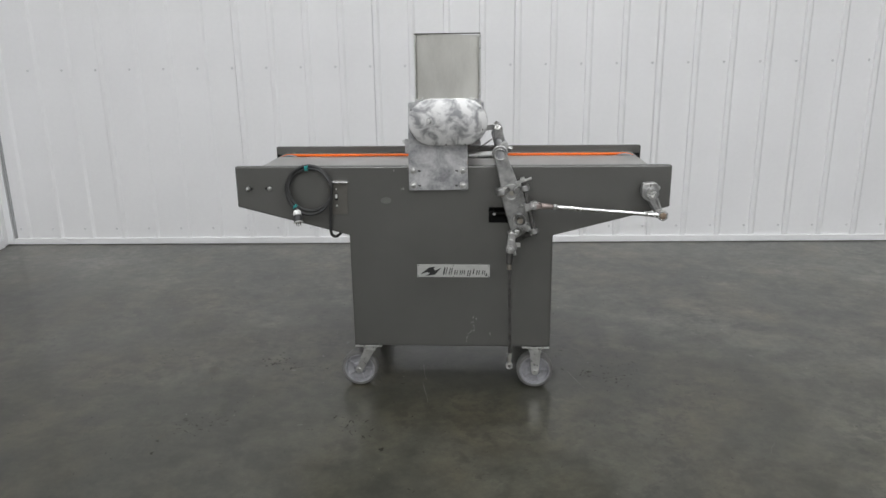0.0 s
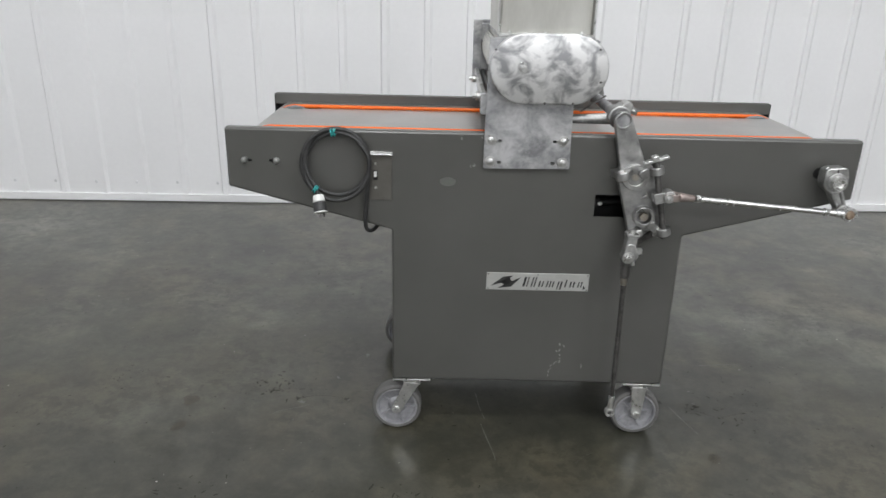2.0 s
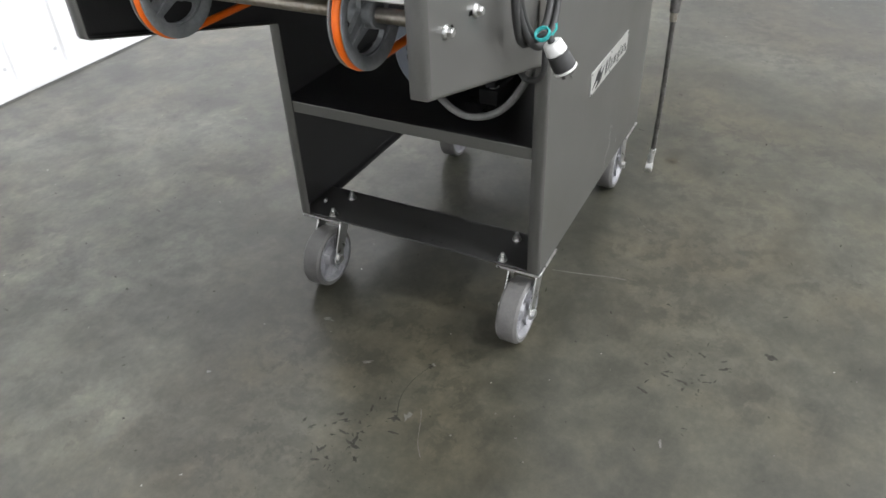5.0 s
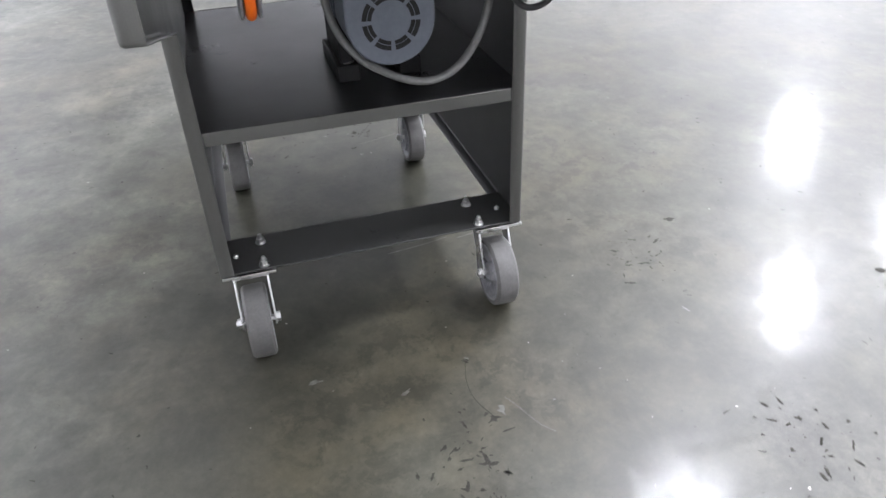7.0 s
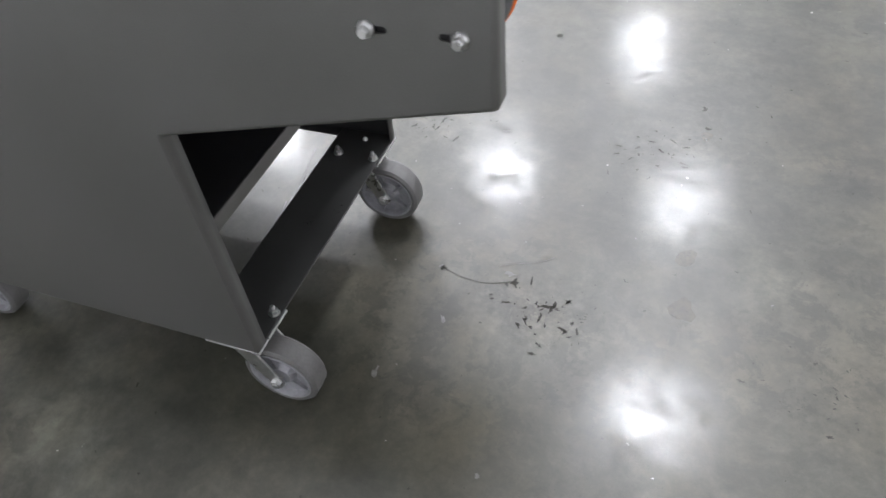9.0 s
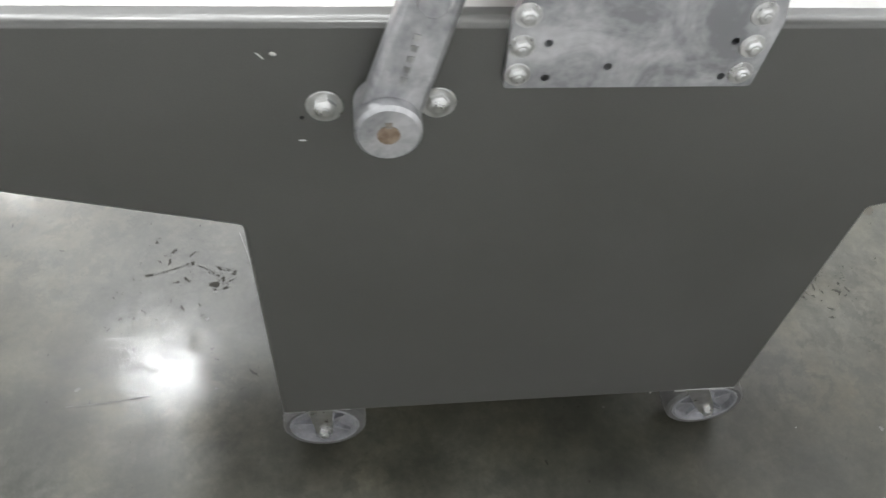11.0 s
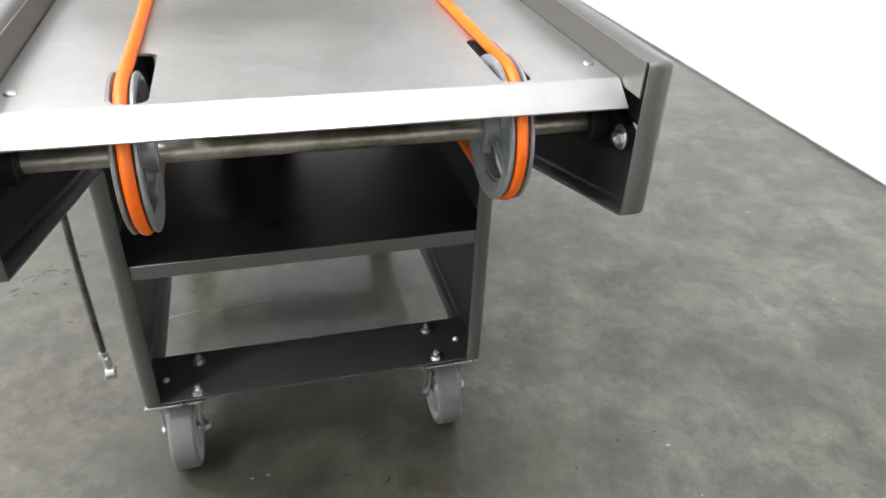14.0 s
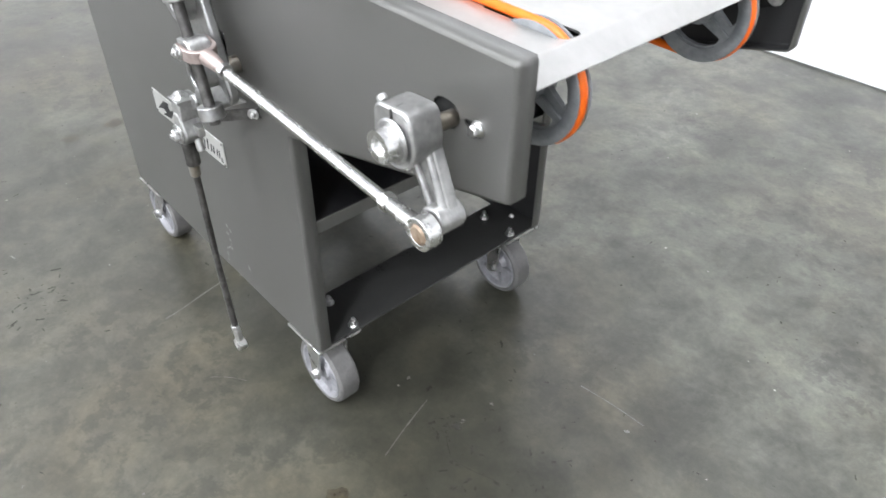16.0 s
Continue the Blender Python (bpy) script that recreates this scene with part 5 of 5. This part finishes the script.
def build_cord():
    cord = thing("power_cord", (-0.556, -0.02, 0.76), "black coiled power cord with plug hanging on the machine", "power cord")
    pts = []
    turns, n = 2.6, 90
    for i in range(n + 1):
        w = i / n
        a = math.radians(235) - 2 * math.pi * turns * w
        r = 0.088 + 0.007 * math.sin(5.1 * w * turns) + 0.004 * math.cos(9 * w)
        pts.append((-0.551 + 0.98 * r * math.cos(a) + 0.006 * math.sin(7 * w), -0.014 - 0.03 * (0.5 + 0.5 * math.sin(2.2 * math.pi * turns * w + 1)) * (0.4 + 0.6 * w), 0.855 + 1.03 * r * math.sin(a)))
    head = [(-0.594, -0.066, 0.782), (-0.6, -0.056, 0.795)]
    tail = [(-0.478, -0.02, 0.80), (-0.474, -0.016, 0.74), (-0.476, -0.014, 0.69), (-0.47, 0.0, 0.667), (-0.455, 0.03, 0.662), (-0.43, 0.055, 0.7), (-0.41, 0.06, 0.78), (-0.4, 0.06, 0.86)]
    full = smooth_path(head + pts[::3], 3)
    part("cable", tube(bmesh.new(), full, 0.0058, 10), CORD, cord, "coiled black rubber cable")
    end = pts[::3][-1]
    part("cable", tube(bmesh.new(), smooth_path([pts[-4], end, (-0.463, -0.03, 0.845)] + tail[1:], 8), 0.0058, 10), CORD, cord, "black rubber cable tail")
    # plug
    p = Vector((-0.594, -0.066, 0.782))
    d = Vector((0.19, -0.45, -0.89)).normalized()
    bm = cyl(bmesh.new(), p + d * 0.017, p + d * 0.043, 0.0165, 24, 0.002, 0.018)
    plug = part("plug", bm, CORD, cord, "black and white round plug")
    bm = cyl(bmesh.new(), p - d * 0.002, p + d * 0.017, 0.0145, 20, 0.002, 0.0162)
    part("cord_clamp", bm, PLUG_WHITE, plug)
    bm = cyl(bmesh.new(), p + d * 0.043, p + d * 0.0465, 0.0186, 24, 0.001)
    part("face", bm, PLUG_WHITE, plug)
    a, b, _ = basis(d)
    for k in range(3):
        o = p + d * 0.0465 + (a * math.cos(2.1 * k) + b * math.sin(2.1 * k)) * 0.0085
        bm = box(bmesh.new(), -0.0025, 0.0025, -0.0008, 0.0008, 0.0, 0.012, Matrix.Translation(o) @ d.to_track_quat("Z", "Y").to_matrix().to_4x4() @ Matrix.Rotation(2.1 * k, 4, "Z"))
        part("prong", bm, DARK_STEEL, plug)
    for c, ax in (((-0.556, -0.028, 0.944), (1, 0, 0.1)), ((-0.603, -0.054, 0.797), (0.8, 0, -0.6))):
        c = Vector(c)
        u, v, w = basis(ax)
        bm = bmesh.new()
        for s in (-0.004, 0.003):
            tube(bm, [c + w * s + (u * math.cos(2 * math.pi * i / 14) * 0.0088 + v * math.sin(2 * math.pi * i / 14) * 0.0105) for i in range(14)], 0.0017, 6, closed=True)
        tube(bm, [c + Vector((0.0, -0.014, 0.0)), c + Vector((0.006, -0.018, 0.008)), c + Vector((0.01, -0.016, 0.014))], 0.0018, 6)
        part("twist_tie", bm, TEAL, cord, "teal twist tie")


build_head()
build_hopper()
build_levers()
build_motor()
build_fittings()
build_cord()


# ---- marks on the floor: chips, pits, stains and scratches ----
def build_floor_marks():
    rnd = random.Random(11)

    def blot(bm, x, y, r, stretch=1.0, turn=0.0, z=0.0006, ragged=0.3):
        n = 11
        vs = []
        for i in range(n):
            a = 2 * math.pi * i / n
            rr = r * rnd.uniform(ragged, 1.25)
            u, v = rr * math.cos(a) * stretch, rr * math.sin(a)
            vs.append(bm.verts.new((x + u * math.cos(turn) - v * math.sin(turn), y + u * math.sin(turn) + v * math.cos(turn), z)))
        bm.faces.new(vs)

    def scratch(bm, pts, w, z=0.0007):
        pts = smooth_path([(x, y, z) for x, y in pts], 6)
        last = None
        for i, p in enumerate(pts):
            q = pts[min(i + 1, len(pts) - 1)] - pts[max(i - 1, 0)]
            nrm = Vector((-q.y, q.x, 0)).normalized() * w * rnd.uniform(0.3, 1.0)
            pair = (bm.verts.new(p + nrm), bm.verts.new(p - nrm))
            if last:
                bm.faces.new((last[0], pair[0], pair[1], last[1]))
            last = pair

    pits = bmesh.new()
    for cx, cy, n, sx, sy in ((-0.82, 0.24, 60, 0.06, 0.05), (0.575, 0.165, 22, 0.022, 0.026), (0.68, 0.14, 22, 0.09, 0.07), (0.66, 0.4, 8, 0.09, 0.06), (-0.36, -0.33, 40, 0.07, 0.06), (-0.95, -0.33, 40, 0.08, 0.06),
                              (0.74, 0.2, 10, 0.06, 0.08), (0.45, 0.43, 8, 0.1, 0.06), (-1.35, 0.27, 16, 0.07, 0.06)):
        for _ in range(int(1.3 * n)):
            blot(pits, rnd.gauss(cx, sx * 0.8), rnd.gauss(cy, sy * 0.8), 0.0008 + 0.0034 * rnd.random() ** 2, rnd.uniform(1, 4.2), rnd.uniform(0, 3.1))
    for x, y, r in ((0.594, 0.185, 0.011), (0.652, 0.118, 0.006), (-0.735, 0.182, 0.011), (0.742, 0.054, 0.006), (0.787, 0.271, 0.004), (-1.056, -0.543, 0.009), (-1.072, -0.458, 0.008),
                    (-0.23, -0.49, 0.012), (-0.591, -0.821, 0.009), (0.483, 0.207, 0.008), (-0.571, 0.184, 0.007)):
        blot(pits, x, y, r, 1.3, rnd.uniform(0, 3))
    for _ in range(2400):
        blot(pits, rnd.uniform(-2.4, 3.2), rnd.uniform(-3.2, 1.7), 0.0008 + 0.0024 * rnd.random() ** 3, rnd.uniform(1, 3.4), rnd.uniform(0, 3.1))
    chips = bmesh.new()
    for x, y, r, s in ((-0.569, -0.324, 0.008, 2.0), (-1.256, 0.095, 0.005, 1.2), (-0.534, 0.484, 0.01, 2.2), (-0.567, 0.182, 0.011, 1.1), (-0.618, 0.321, 0.008, 2.6), (0.43, 0.193, 0.008, 1.1),
                       (0.594, 0.203, 0.008, 1.3), (1.115, -0.842, 0.008, 1.4), (-0.72, 0.161, 0.014, 1.4), (0.838, 0.439, 0.006, 1.6), (0.602, 0.28, 0.006, 1.2), (0.32, -0.365, 0.004, 1.0),
                       (0.899, -0.352, 0.005, 1.0), (-0.795, 0.632, 0.007, 1.4), (-0.552, 1.095, 0.005, 1.0), (1.365, 0.379, 0.011, 2.4)):
        blot(chips, x, y, r * 0.7, s, rnd.uniform(0, 3.1))
    for _ in range(90):
        blot(chips, rnd.uniform(-2.4, 2.4), rnd.uniform(-1.8, 1.8), rnd.uniform(0.0008, 0.0026), rnd.uniform(1, 2), rnd.uniform(0, 3.1))
    scratch(chips, [(-0.14, 0.243), (-0.129, 0.153), (-0.115, 0.085)], 0.0022)
    scratch(chips, [(-0.128, 0.058), (-0.115, -0.01), (-0.1, -0.075), (-0.092, -0.125)], 0.0028)
    scratch(chips, [(0.555, 0.03), (0.53, 0.1), (0.504, 0.184)], 0.0013)
    scratch(pits, [(-0.57, 0.184), (-0.626, 0.2), (-0.68, 0.2), (-0.732, 0.18)], 0.0011)
    scratch(chips, [(-0.69, 0.145), (-0.72, 0.13), (-0.77, 0.11), (-0.8, 0.088)], 0.0009)
    scratch(pits, [(0.64, 0.128), (0.615, 0.142), (0.6, 0.152)], 0.0014)
    scratch(pits, [(0.648, 0.125), (0.69, 0.135), (0.74, 0.155)], 0.0008)
    scratch(chips, [(0.696, 0.462), (0.77, 0.472), (0.852, 0.477)], 0.0018)
    for _ in range(4):
        x, y, a, ln = rnd.uniform(-1.8, 1.8), rnd.uniform(-1.3, 1.4), rnd.uniform(0, 3.1), rnd.uniform(0.03, 0.16)
        scratch(chips, [(x, y), (x + 0.5 * ln * math.cos(a + 0.1), y + 0.5 * ln * math.sin(a + 0.1)), (x + ln * math.cos(a), y + ln * math.sin(a))], 0.0006)
    tagged(part("floor_chips", chips, CHIP), "pale chips and scratches in the concrete floor", "floor marks", kind="stuff")
    tagged(part("floor_pits", pits, PIT), "dark pits and gouges in the concrete floor", "floor marks", kind="stuff")
    rust = bmesh.new()
    for x, y, r in ((-1.074, 0.012, 0.022), (-1.084, 0.158, 0.026), (0.565, -0.096, 0.02), (-1.071, -0.43, 0.016)):
        blot(rust, x, y, r, 1.2, rnd.uniform(0, 3), 0.0005, 0.75)
    tagged(part("floor_stains", rust, STAIN), "brown rust stains on the concrete floor", "floor marks", kind="stuff")


build_floor_marks()
